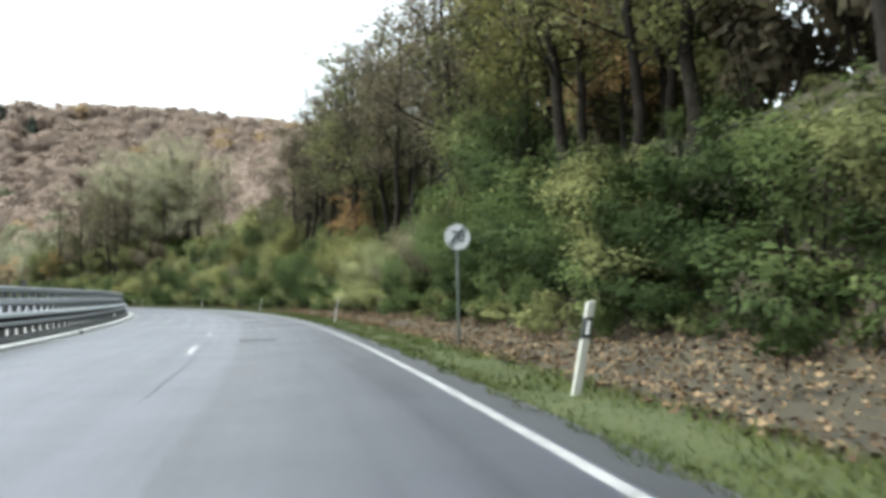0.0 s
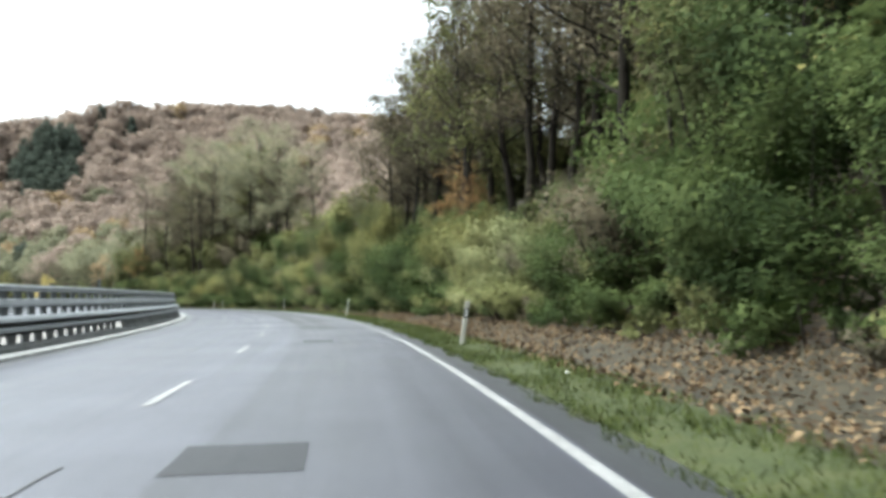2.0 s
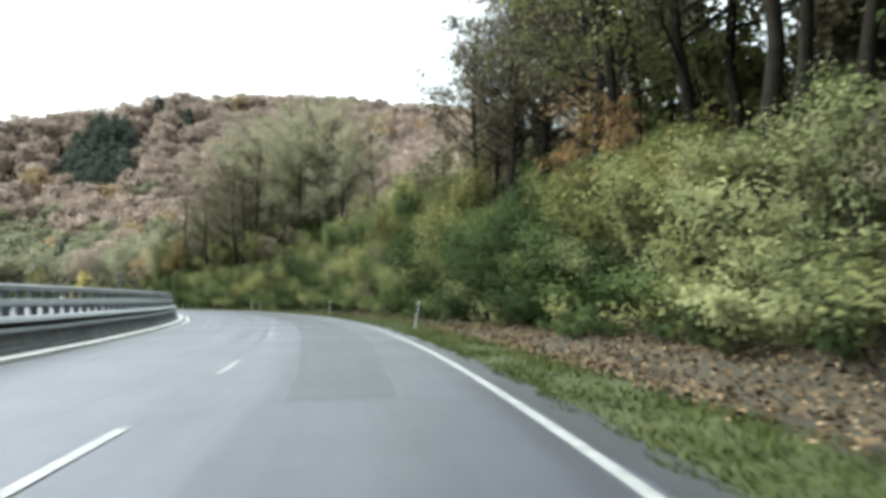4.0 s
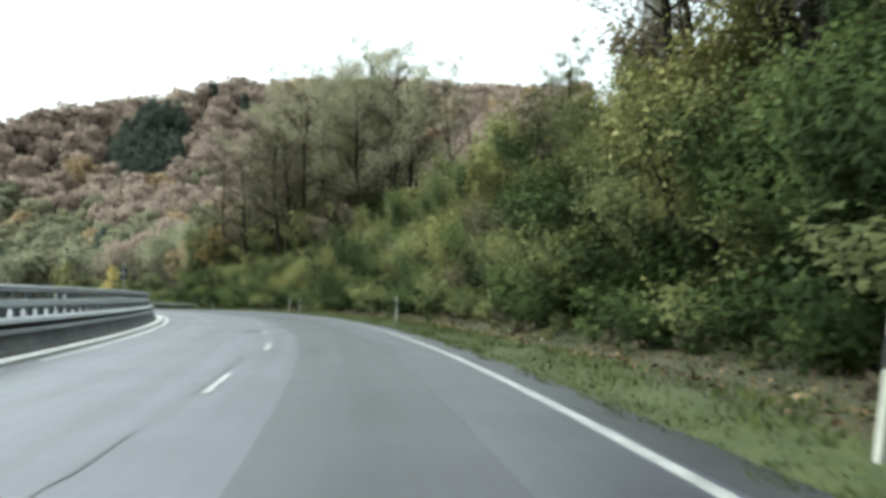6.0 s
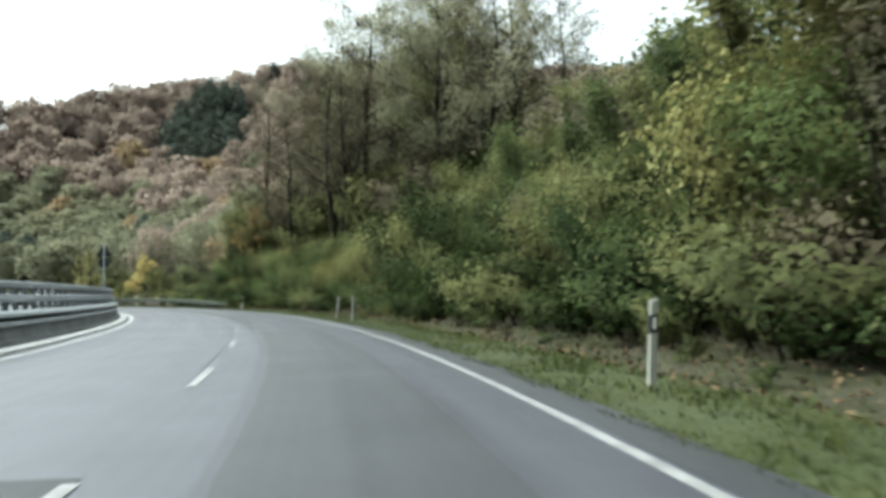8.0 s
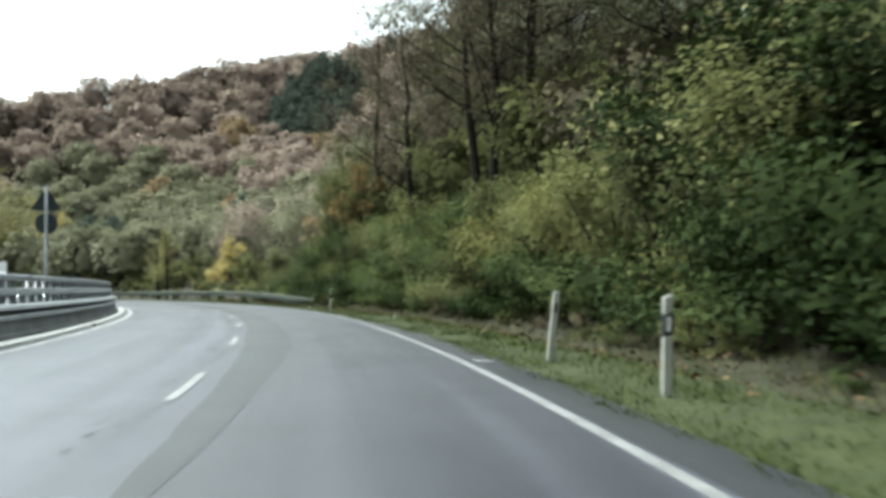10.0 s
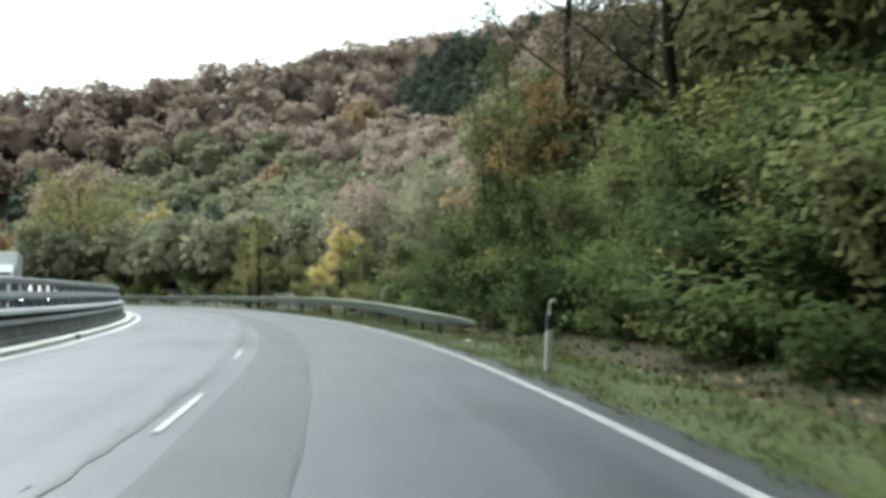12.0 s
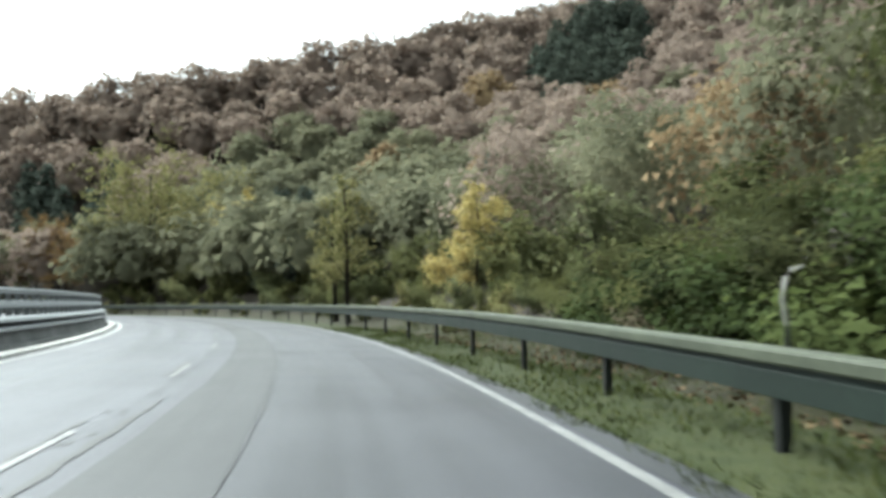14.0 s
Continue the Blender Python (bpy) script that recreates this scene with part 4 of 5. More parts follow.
# ---- far wood on the hill ----
def crown_cores(lobes, scale):
    """A rough low solid inside each lobe, so that far crowns close up behind their leaves."""
    g = (1 + math.sqrt(5)) / 2
    ico = np.array([(-1, g, 0), (1, g, 0), (-1, -g, 0), (1, -g, 0), (0, -1, g), (0, 1, g), (0, -1, -g), (0, 1, -g), (g, 0, -1), (g, 0, 1), (-g, 0, -1), (-g, 0, 1)]) / math.hypot(1, g)
    tri = np.array([(0, 11, 5), (0, 5, 1), (0, 1, 7), (0, 7, 10), (0, 10, 11), (1, 5, 9), (5, 11, 4), (11, 10, 2), (10, 7, 6), (7, 1, 8), (3, 9, 4), (3, 4, 2), (3, 2, 6), (3, 6, 8), (3, 8, 9), (4, 9, 5), (2, 4, 11), (6, 2, 10), (8, 6, 7), (9, 8, 1)])
    c, r = np.array([l[0] for l in lobes]), np.array([l[1] for l in lobes])
    v = c[:, None] + ico[None] * r[:, None] * scale
    f = tri[None] + 12 * np.arange(len(lobes))[:, None, None]
    nrm = np.repeat(ico[None] + np.array([0, 0, 0.4]), len(lobes), axis=0)
    nrm /= np.linalg.norm(nrm, axis=2)[:, :, None]
    return v.reshape(-1, 3), f.reshape(-1, 3), nrm.reshape(-1, 3)


def far_wood():
    rnd = np.random.RandomState(9)
    n = 15000
    x, y = rnd.uniform(-420, -50, n), rnd.uniform(172, 440, n)
    s, d = road_coords(x, y)
    back = y - np.interp(x, RIDGE[:, 0], RIDGE[:, 1])
    ok = (d > np.where(s > 225, 7.5, np.where(s > 178, 14, 45))) & (back < 22)
    taken, cell = {}, 8.0
    grove = [(gx, gy) for gx, gy, q in CONIFER_GROVE]
    kinds = {k: ([], [], []) for k in ("red", "hill", "dark", "orange")}
    total = dict.fromkeys(kinds, 0)
    x, y, back = x[ok], y[ok], back[ok]
    for px, py, pz, pb in zip(x, y, terrain(x, y), back):
        key = (int(px // cell), int(py // cell))
        far = math.hypot(px + 75, py - 155)
        broad = 4.6 + min(2.6, far / 90)
        room = broad * (0.66 if pb > -14 else 1.0)
        if any((px - qx) ** 2 + (py - qy) ** 2 < room * room for i in (-1, 0, 1) for j in (-1, 0, 1) for qx, qy in taken.get((key[0] + i, key[1] + j), ())):
            continue
        if any(math.hypot(px - gx, py - gy) < 4.5 for gx, gy in grove):
            continue
        taken.setdefault(key, []).append((px, py))
        f = noise.noise(Vector((px * 0.02, py * 0.02, 3.1))) + 0.28 * rnd.normal() + (pz - 15) * 0.03
        kind = "red" if f > 0.05 else "hill"
        if noise.noise(Vector((px * 0.03, py * 0.03, 9.0))) > (0.55 if pz < 26 else 0.62):
            kind = "dark"
        elif rnd.rand() < 0.03:
            kind = "orange"
        ht = rnd.uniform(9.5, 11.5)
        if kind == "dark":
            lobes = [((px, py, pz + ht * (0.25 + 0.17 * k)), (ht * 0.24 * (1 - 0.17 * k) + 0.3, ht * 0.24 * (1 - 0.17 * k) + 0.3, ht * 0.12)) for k in range(5)]
        else:
            w = rnd.uniform(0.5, 0.64) * broad
            lobes = [((px, py, pz + ht * 0.42), (w * 1.45, w * 1.45, ht * 0.46))]
            for k in range(7):
                a, e = k * 2.4 + rnd.rand(), rnd.uniform(-0.3, 1.3)
                q = rnd.uniform(0.42, 0.66) * w
                lobes.append(((px + w * math.cos(a) * math.cos(e), py + w * math.sin(a) * math.cos(e), pz + ht * 0.55 + ht * 0.26 * math.sin(e)), (q, q, q * 0.9)))
        v, fc, nrm = leaf_cloud(rnd, lobes, 1500 if far < 75 else 480, 0.42 if far < 75 else 0.92 + far * 0.0013, shell=0.72, low=-0.35)
        if kind != "dark" and far > 75:
            cv, cf, cn = crown_cores(lobes[:1], 0.4 if far < 140 else 0.62)
            v, fc, nrm = np.concatenate([v, cv]), np.concatenate([fc, cf + len(v)]), np.concatenate([nrm, cn])
        kinds[kind][0].append(v)
        kinds[kind][1].append(fc + total[kind])
        kinds[kind][2].append(nrm)
        total[kind] += len(v)
    names = {"red": ("russet_wood", "russet-brown autumn beech wood covering the far hill"), "hill": ("olive_wood", "olive and brown autumn wood covering the far hill"),
             "dark": ("conifer_wood", "dark green conifers among the hill wood"), "orange": ("orange_wood", "scattered orange autumn crowns in the hill wood")}
    for kind, (vs, fs, ns) in kinds.items():
        if vs:
            ob = new(names[kind][0], cloud_mesh(names[kind][0], np.concatenate(vs), np.concatenate(fs), LEAF["tan" if kind == "orange" else kind], np.concatenate(ns)))
            tagged(ob, names[kind][1], "woodland", kind="stuff")


far_wood()


# ---- guard rails ----
BOX_BEAM = [(0.0, -0.2), (0.05, -0.19), (0.07, 0.0), (0.04, 0.03), (0.035, 0.05), (0.1, 0.06), (0.115, 0.08), (0.115, 0.155), (0.1, 0.18), (0.03, 0.19), (0.0, 0.19)]


def median_barrier():
    """Closed lower panel, a slot with its shade painted black between two flanges, and two tiers of openings between
    wide plates.
    """
    root = empty("median_barrier")

    def band(name, s0, s1, prof, mat, label=""):
        ob = strip(name, s0, s1, 1.0, prof, mat)
        ob.parent = root
        if label:
            ob["label"] = label

    band("lower_panel", 26, 290, [(-9.0, 0.18), (-9.08, 0.5), (-9.1, 0.55), (-9.3, 0.55)], KERB_DARK, "dark weathered lower panel")
    band("bottom_rail", -50, 26, [(-9.0, 0.18), (-9.03, 0.27), (-9.12, 0.27), (-9.12, 0.18)], KERB_DARK)
    band("panel_rail", -50, 26, [(-9.07, 0.46), (-9.1, 0.6), (-9.2, 0.6), (-9.2, 0.46)], STEEL_DARK)
    band("lower_flange", -50, 290, [(-9.06, 0.53), (-8.95, 0.55), (-8.94, 0.62), (-9.0, 0.64), (-9.3, 0.655)], STEEL)
    # plain black strip: the shade of the recess is put into its colour
    band("slot", -50, 290, [(-9.2, 0.65), (-9.2, 0.8)], BLACK, "slot between the flanges, its shade painted black")
    band("upper_flange", -50, 290, [(-9.3, 0.76), (-9.0, 0.76), (-8.97, 0.78), (-9.0, 0.84), (-9.14, 0.9), (-9.3, 0.9)], STEEL)
    band("middle_beam", -50, 290, [(-9.35, 1.11), (-9.26, 1.11), (-9.23, 1.14), (-9.2, 1.18), (-9.23, 1.22), (-9.22, 1.26), (-9.26, 1.29), (-9.35, 1.29)], STEEL)
    band("top_beam", -50, 290, [(-9.37, 1.48), (-9.28, 1.48), (-9.25, 1.52), (-9.25, 1.59), (-9.28, 1.63), (-9.37, 1.63)], STEEL)
    tagged(root, "tall grey steel median barrier with two tiers of openings", "barrier")

    def plate(name, z0, z1, wide, arch, thick, mat):
        """A plate that widens upwards, so that the openings between plates have arched heads."""
        bm = bmesh.new()
        h = z1 - z0
        side = [(wide, z0), (wide, z0 + 0.6 * h), (wide + arch * 0.4, z0 + 0.82 * h), (wide + arch, z1)]
        outline = [(y, z) for y, z in side] + [(-y, z) for y, z in reversed(side)]
        face = bm.faces.new([bm.verts.new((0.0, y, z)) for y, z in outline])
        out = bmesh.ops.extrude_face_region(bm, geom=[face])
        for q in out["geom"]:
            if isinstance(q, bmesh.types.BMVert):
                q.co.x += thick
        bmesh.ops.recalc_face_normals(bm, faces=bm.faces)
        me = bpy.data.meshes.new(name)
        bm.to_mesh(me)
        bm.free()
        me.materials.append(mat)
        return me

    upper, middle, lower = plate("upper_plate", 1.28, 1.49, 0.22, 0.17, 0.05, STEEL_PLATE), plate("middle_plate", 0.89, 1.12, 0.22, 0.17, 0.05, STEEL_PLATE), plate("lower_plate", 0.26, 0.47, 0.27, 0.08, 0.05, STEEL_PLATE)
    rib = plate("panel_rib", 0.2, 0.5, 0.14, 0.03, 0.05, STEEL_PLATE)
    for i in range(160):
        s = 26.5 + i * 1.0
        p = new("panel_rib", rib)
        p.matrix_basis = Matrix.Translation(at(s, -9.03, 0.0)) @ Matrix.Rotation(radians(yaw_at(s)), 4, 'Z') @ Matrix.Rotation(radians(-12), 4, 'Y')
        p.parent = root
    for i in range(290):
        s = -40.0 + i * 1.0
        for me, d in ((upper, -9.34), (middle, -9.32)) + (((lower, -9.15),) if s < 26 else ()):
            p = new(me.name, me)
            p.matrix_basis = Matrix.Translation(at(s, d, 0.0)) @ Matrix.Rotation(radians(yaw_at(s)), 4, 'Z')
            p.parent = root


median_barrier()


RAIL_TOP = ((148.6, 150.0, 154.0, 158.0, 162.0, 168.0, 175.0, 190.0), (0.50, 0.57, 0.68, 0.76, 0.83, 0.91, 0.97, 1.02))


def side_rail():
    """A box rail on posts; its end sinks slowly into the verge."""
    root = empty("guard_rail")
    s0 = 148.6
    # one rail in two tones: dark face, top paled as by sky light
    for name, shape, mat, label in (("lower_beam", BOX_BEAM[:5], STEEL_RAIL, ""), ("top_cap", BOX_BEAM[4:], STEEL_CAP, "upper edge of the rail, sky light in its paler colour")):
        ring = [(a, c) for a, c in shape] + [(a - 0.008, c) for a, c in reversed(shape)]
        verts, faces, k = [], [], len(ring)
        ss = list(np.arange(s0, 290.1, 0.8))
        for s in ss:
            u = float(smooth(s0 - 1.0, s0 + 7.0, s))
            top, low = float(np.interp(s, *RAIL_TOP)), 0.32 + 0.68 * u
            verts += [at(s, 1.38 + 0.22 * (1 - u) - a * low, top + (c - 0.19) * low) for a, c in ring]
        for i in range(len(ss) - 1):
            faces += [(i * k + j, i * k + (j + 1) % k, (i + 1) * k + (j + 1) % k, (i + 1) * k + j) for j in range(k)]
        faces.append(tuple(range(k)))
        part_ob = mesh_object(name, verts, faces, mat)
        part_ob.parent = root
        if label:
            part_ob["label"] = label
    bm = bmesh.new()
    box(bm, -0.04, 0.04, -0.055, 0.055, -0.4, 0.78, 0.008)
    me = bpy.data.meshes.new("post")
    bm.to_mesh(me)
    bm.free()
    me.materials.append(STEEL_DARK)
    for s in [152.5, 154.9, 157.8] + [162.8 + i * 4.0 for i in range(31)]:
        p = new("post", me)
        p.matrix_basis = Matrix.Translation(at(s, 1.44, float(np.interp(s, *RAIL_TOP)) - 0.84)) @ Matrix.Rotation(radians(yaw_at(s)), 4, 'Z')
        p.parent = root
    tagged(root, "grey steel guard rail on dark posts beside the verge", "guard rail")


side_rail()


# ---- delineator posts ----
def delineator(s, d, lean, height=1.03, style="banded"):
    """A roadside post: banded (black band below a white cap), plain (white with a small reflector) or broken (its cap gone, a bent strip left)."""
    root = empty("delineator_post", Matrix.Translation(at(s, d, float(bank(s, d)))) @ Matrix.Rotation(radians(yaw_at(s)), 4, 'Z') @ Matrix.Rotation(radians(lean), 4, 'Y'))
    bm = bmesh.new()
    box(bm, -0.05, 0.05, -0.04, 0.04, -0.2, height * (1.0 if style == "plain" else 0.62), 0.014)
    if style == "plain":
        for v in bm.verts:
            if v.co.z > height * 0.9:
                v.co.z += (v.co.x + 0.05) * 0.25
    part("shaft", bm, PLASTIC, root)
    if style == "plain":
        bm = bmesh.new()
        box(bm, -0.014, 0.026, -0.046, -0.039, height * 0.7, height * 0.84, 0.002)
        part("reflector", bm, STEEL_DARK, root, "small dark reflector")
        tagged(root, "plain white delineator post leaning on the verge", "delineator post", "delineator posts")
        return
    bm = bmesh.new()
    box(bm, -0.051, 0.051, -0.041, 0.041, height * 0.6, height * 0.83, 0.012)
    for v in bm.verts:
        v.co.z += v.co.x * 0.35
    part("black_band", bm, BLACK, root, "black slanted band")
    if style == "broken":
        v, f = [], []
        tube(v, f, [Vector(p) for p in ((0.0, 0, height * 0.8), (-0.02, 0, height * 0.92), (0.0, 0, height * 1.02), (0.05, 0, height * 1.06), (0.09, 0, height * 1.02))], [0.018, 0.018, 0.017, 0.015, 0.012], 8)
        strip_ob = mesh_object("bent_strip", v, f, PLASTIC, True)
        strip_ob.parent = root
        strip_ob["label"] = "white strip bent over where the cap broke off"
        tagged(root, "delineator post with black band and broken bent top", "delineator post", "delineator posts")
        return
    bm = bmesh.new()
    box(bm, -0.018, 0.018, -0.047, -0.04, height * 0.65, height * 0.79, 0.002)
    part("reflector", bm, REFLECTOR, root, "pale rectangular reflector")
    bm = bmesh.new()
    box(bm, -0.05, 0.05, -0.04, 0.04, height * 0.82, height, 0.018)
    for v in bm.verts:
        v.co.z += v.co.x * 0.3
    part("cap", bm, PLASTIC, root)
    tagged(root, "white plastic delineator post with black band on the verge", "delineator post", "delineator posts")


delineator(-15.75, 1.2, 11, 1.1)
for s, d, lean, style in ((13.3, 1.15, 9, "banded"), (48.0, 1.3, 10, "banded"), (79.1, 1.6, 3, "banded"), (106.8, 1.13, 2, "banded"), (111.4, 1.23, 7, "plain"), (140.5, 0.93, 3, "broken")):
    delineator(s, d, lean, style=style)


# ---- signs ----
def disc(bm, r, y, thick, seg=40):
    bmesh.ops.create_cone(bm, cap_ends=True, segments=seg, radius1=r, radius2=r, depth=thick, matrix=Matrix.Translation((0, y, 0)) @ Matrix.Rotation(radians(90), 4, 'X'))


def pole_mesh(r, z0, z1):
    v, f = [], []
    tube(v, f, [Vector((0, 0, z0)), Vector((0, 0, z1))], [r, r], 12)
    f.append(tuple(range(12, 24)))
    return v, f


def end_of_limit_sign(s, d, turn):
    root = empty("road_sign", Matrix.Translation(at(s, d, float(bank(s, d)))) @ Matrix.Rotation(radians(yaw_at(s) + turn), 4, 'Z'))
    v, f = pole_mesh(0.03, -0.3, 2.7)
    pole = mesh_object("pole", v, f, POLE_DARK, True)
    pole.parent = root
    face = empty("sign_plate")
    face.parent = root
    face.location = (0, -0.04, 2.44)
    bm = bmesh.new()
    disc(bm, 0.3, 0.0, 0.012)
    part("plate", bm, SIGN_WHITE, face)
    bm = bmesh.new()
    bmesh.ops.create_cone(bm, cap_ends=False, segments=48, radius1=0.3, radius2=0.3, depth=0.01)
    ring = bmesh.new()
    for k in range(48):
        a, c = 2 * math.pi * k / 48, 2 * math.pi * (k + 1) / 48
        q = [ring.verts.new((math.cos(t) * r, -0.009, math.sin(t) * r)) for t, r in ((a, 0.283), (c, 0.283), (c, 0.296), (a, 0.296))]
        ring.faces.new(q)
    bm.free()
    part("rim", ring, BLACK, face, "thin dark rim")
    band = bmesh.new()
    for off in (-0.056, -0.028, 0.0, 0.028, 0.056):
        half = math.sqrt(0.282 ** 2 - (abs(off) + 0.012) ** 2)
        ca = math.radians(48)
        ux, uz, nx, nz = math.cos(ca), math.sin(ca), -math.sin(ca), math.cos(ca)
        q = [band.verts.new((ux * l + nx * (off + w), -0.0095, uz * l + nz * (off + w))) for l, w in ((-half, -0.0095), (half, -0.0095), (half, 0.0095), (-half, 0.0095))]
        band.faces.new(q)
    part("diagonal_band", band, SIGN_GREY, face, "dark grey diagonal stripes")
    cu = bpy.data.curves.new("numerals", 'FONT')
    cu.body, cu.size, cu.align_x, cu.align_y, cu.extrude, cu.offset = "70", 0.36, 'CENTER', 'CENTER', 0.001, 0.004
    tmp = new("numerals_curve", cu)
    me = bpy.data.meshes.new_from_object(tmp.evaluated_get(bpy.context.evaluated_depsgraph_get()))
    bpy.data.objects.remove(tmp)
    me.materials.clear()
    me.materials.append(SIGN_NUM)
    num = new("numeral", me)
    num.parent = face
    num.matrix_basis = Matrix.Translation((0, -0.0125, -0.005)) @ Matrix.Rotation(radians(90), 4, 'X') @ Matrix.Diagonal((0.88, 1, 1, 1))
    num["label"] = "dark grey numerals 70"
    for z in (-0.12, 0.12):
        bm = bmesh.new()
        box(bm, -0.06, 0.06, 0.008, 0.075, z - 0.02, z + 0.02, 0.004)
        part("clamp", bm, STEEL_DARK, face)
    tagged(root, "round white end-of-speed-limit sign, struck-out 70, on a steel pole", "road sign")


end_of_limit_sign(-6.4, 1.87, 4)


def warning_sign_back(s, d):
    """Triangle and disc seen from behind, standing in the median for the opposite traffic."""
    root = empty("warning_sign", Matrix.Translation(at(s, d, 0.0)) @ Matrix.Rotation(radians(yaw_at(s) + 8), 4, 'Z'))
    v, f = pole_mesh(0.045, -0.1, 4.52)
    pole = mesh_object("pole", v, f, STEEL_POLE, True)
    pole.parent = root
    bm = bmesh.new()
    front = [bm.verts.new(p) for p in ((-0.45, 0.06, 3.75), (0.45, 0.06, 3.75), (0.0, 0.06, 4.5))]
    bm.faces.new(front)
    back = bmesh.ops.extrude_face_region(bm, geom=list(bm.faces))
    for q in back["geom"]:
        if isinstance(q, bmesh.types.BMVert):
            q.co.y += 0.02
    bmesh.ops.recalc_face_normals(bm, faces=bm.faces)
    part("triangle_plate", bm, SIGN_BACK, root, "dark back of a triangular plate")
    bm = bmesh.new()
    disc(bm, 0.33, 0.07, 0.02)
    for q in bm.verts:
        q.co.z += 3.33
    part("round_plate", bm, SIGN_BACK, root, "dark back of a round plate")
    for z in (3.2, 3.45, 3.85, 4.15):
        bm = bmesh.new()
        box(bm, -0.09, 0.09, -0.01, 0.06, z - 0.02, z + 0.02, 0.004)
        part("bracket", bm, STEEL_DARK, root)
    tagged(root, "grey-backed triangular and round traffic signs on a steel pole", "road sign")


warning_sign_back(128.3, -9.75)


def bent_delineator(s, d):
    root = empty("bent_delineator", Matrix.Translation(at(s, d, 0.0)) @ Matrix.Rotation(radians(yaw_at(s)), 4, 'Z'))
    v, f = [], []
    tube(v, f, [Vector(p) for p in ((0, 0, 0.0), (0.0, 0, 0.75), (0.01, 0, 0.98))], [0.02, 0.02, 0.02], 8)
    low = mesh_object("bracket", v, f, STEEL_DARK, True)
    v, f = [], []
    tube(v, f, [Vector(p) for p in ((0.0, 0, 0.98), (-0.03, 0, 1.2), (0.0, 0, 1.35), (0.06, 0, 1.42), (0.15, 0, 1.44))], [0.02, 0.02, 0.02, 0.018, 0.015], 8)
    up = mesh_object("bent_top", v, f, PLASTIC, True)
    low.parent = up.parent = root
    up["label"] = "white plastic top bent over"
    tagged(root, "white delineator behind the guard rail, bent over at its top", "delineator post")


bent_delineator(163.0, 1.62)


# ---- road surface details ----
def patch(name, s0, s1, d0, d1, mat, label, lift=0.003):
    n = max(2, int((s1 - s0) / 1.0))
    rnd = np.random.RandomState(int(abs(s0) * 10) + int(abs(d0) * 100))
    verts, faces = [], []
    for i in range(n + 1):
        s = s0 + (s1 - s0) * i / n
        verts += [at(s, d0 + rnd.uniform(-0.025, 0.025), lift), at(s, d1 + rnd.uniform(-0.025, 0.025), lift)]
    for i in range(n):
        faces.append((2 * i, 2 * i + 1, 2 * i + 3, 2 * i + 2))
    ob = road_uv(mesh_object(name, verts, faces, mat), [(d, s0 + (s1 - s0) * i / n) for i in range(n + 1) for d in (d0, d1)])
    tagged(ob, label, "road patch", kind="structure")


def lane_strip(name, s0, s1, keys, left, right, mat, label, lift=0.004):
    ss = np.arange(s0, s1 + 0.1, 1.0)
    rnd = np.random.RandomState(12)
    verts = []
    for s, d0, d1 in zip(ss, np.interp(ss, keys, left), np.interp(ss, keys, right)):
        verts += [at(s, d0 + rnd.uniform(-0.02, 0.02), lift), at(s, d1 + rnd.uniform(-0.02, 0.02), lift)]
    ob = mesh_object(name, verts, [(2 * i, 2 * i + 1, 2 * i + 3, 2 * i + 2) for i in range(len(ss) - 1)], mat)
    road_uv(ob, [(d, s) for s, *pair in zip(ss, np.interp(ss, keys, left), np.interp(ss, keys, right)) for d in pair])
    tagged(ob, label, "road patch", kind="structure")


lane_strip("asphalt_strip_1", 17.6, 100, [17, 60, 95, 100], [-2.9, -2.9, -3.4, -3.45], [-0.09, -0.09, -0.21, -0.2], ASPHALT_MID, "darker resurfaced asphalt strip along the lane")
lane_strip("asphalt_strip_6", 26, 99, [26, 40, 70, 99], [-2.6, -2.95, -2.95, -3.2], [-1.3, -1.1, -1.05, -1.2], ASPHALT_WORN, "darker worn asphalt between the wheel tracks", 0.007)
lane_strip("asphalt_shoulder", -40, 290, [40, 60, 97, 120, 142, 165, 200], [0.11, 0.11, 0.0, 0.08, 0.3, 0.27, 0.39], [0.58] * 7, ASPHALT_DARK, "darker mossy asphalt shoulder outside the edge line")
lane_strip("asphalt_strip_4", 99.6, 240, [95, 100, 116, 120], [-3.4, -3.45, -3.6, -3.65], [-3.39, -3.4, -2.65, -2.65], ASPHALT_DARK, "dark resurfaced asphalt strip along the lane", 0.008)
lane_strip("asphalt_strip_5", 99.6, 240, [97, 100, 116, 120, 142, 165, 200], [-3.42, -3.44, -2.69, -2.69, -2.69, -2.69, -2.69], [-0.21, -0.2, -0.14, -0.12, 0.11, 0.07, 0.19], ASPHALT_MID, "repaired asphalt beside the edge line")
lane_strip("tar_edge", 118, 176, [95, 120], [-2.45, -2.64], [-2.438, -2.628], TAR, "thin tar line along the resurfaced strip", 0.013)
lane_strip("asphalt_strip_2", -30, 0.0, [-30, 0], [-2.95, -2.95], [-0.09, -0.09], ASPHALT_MID, "darker asphalt strip along the lane")
lane_strip("asphalt_strip_3", 0.0, 17.6, [0, 17], [-2.85, -2.9], [-0.09, -0.09], ASPHALT_MID, "slightly darker repaired asphalt panel")
patch("asphalt_patch_1", -1.0, 0.2, -3.0, -2.0, ASPHALT_PATCH, "dark square asphalt patch in the lane", 0.008)
patch("asphalt_patch_2", 16.4, 17.6, -2.6, -1.8, ASPHALT_PATCH, "dark asphalt patch in the lane", 0.008)
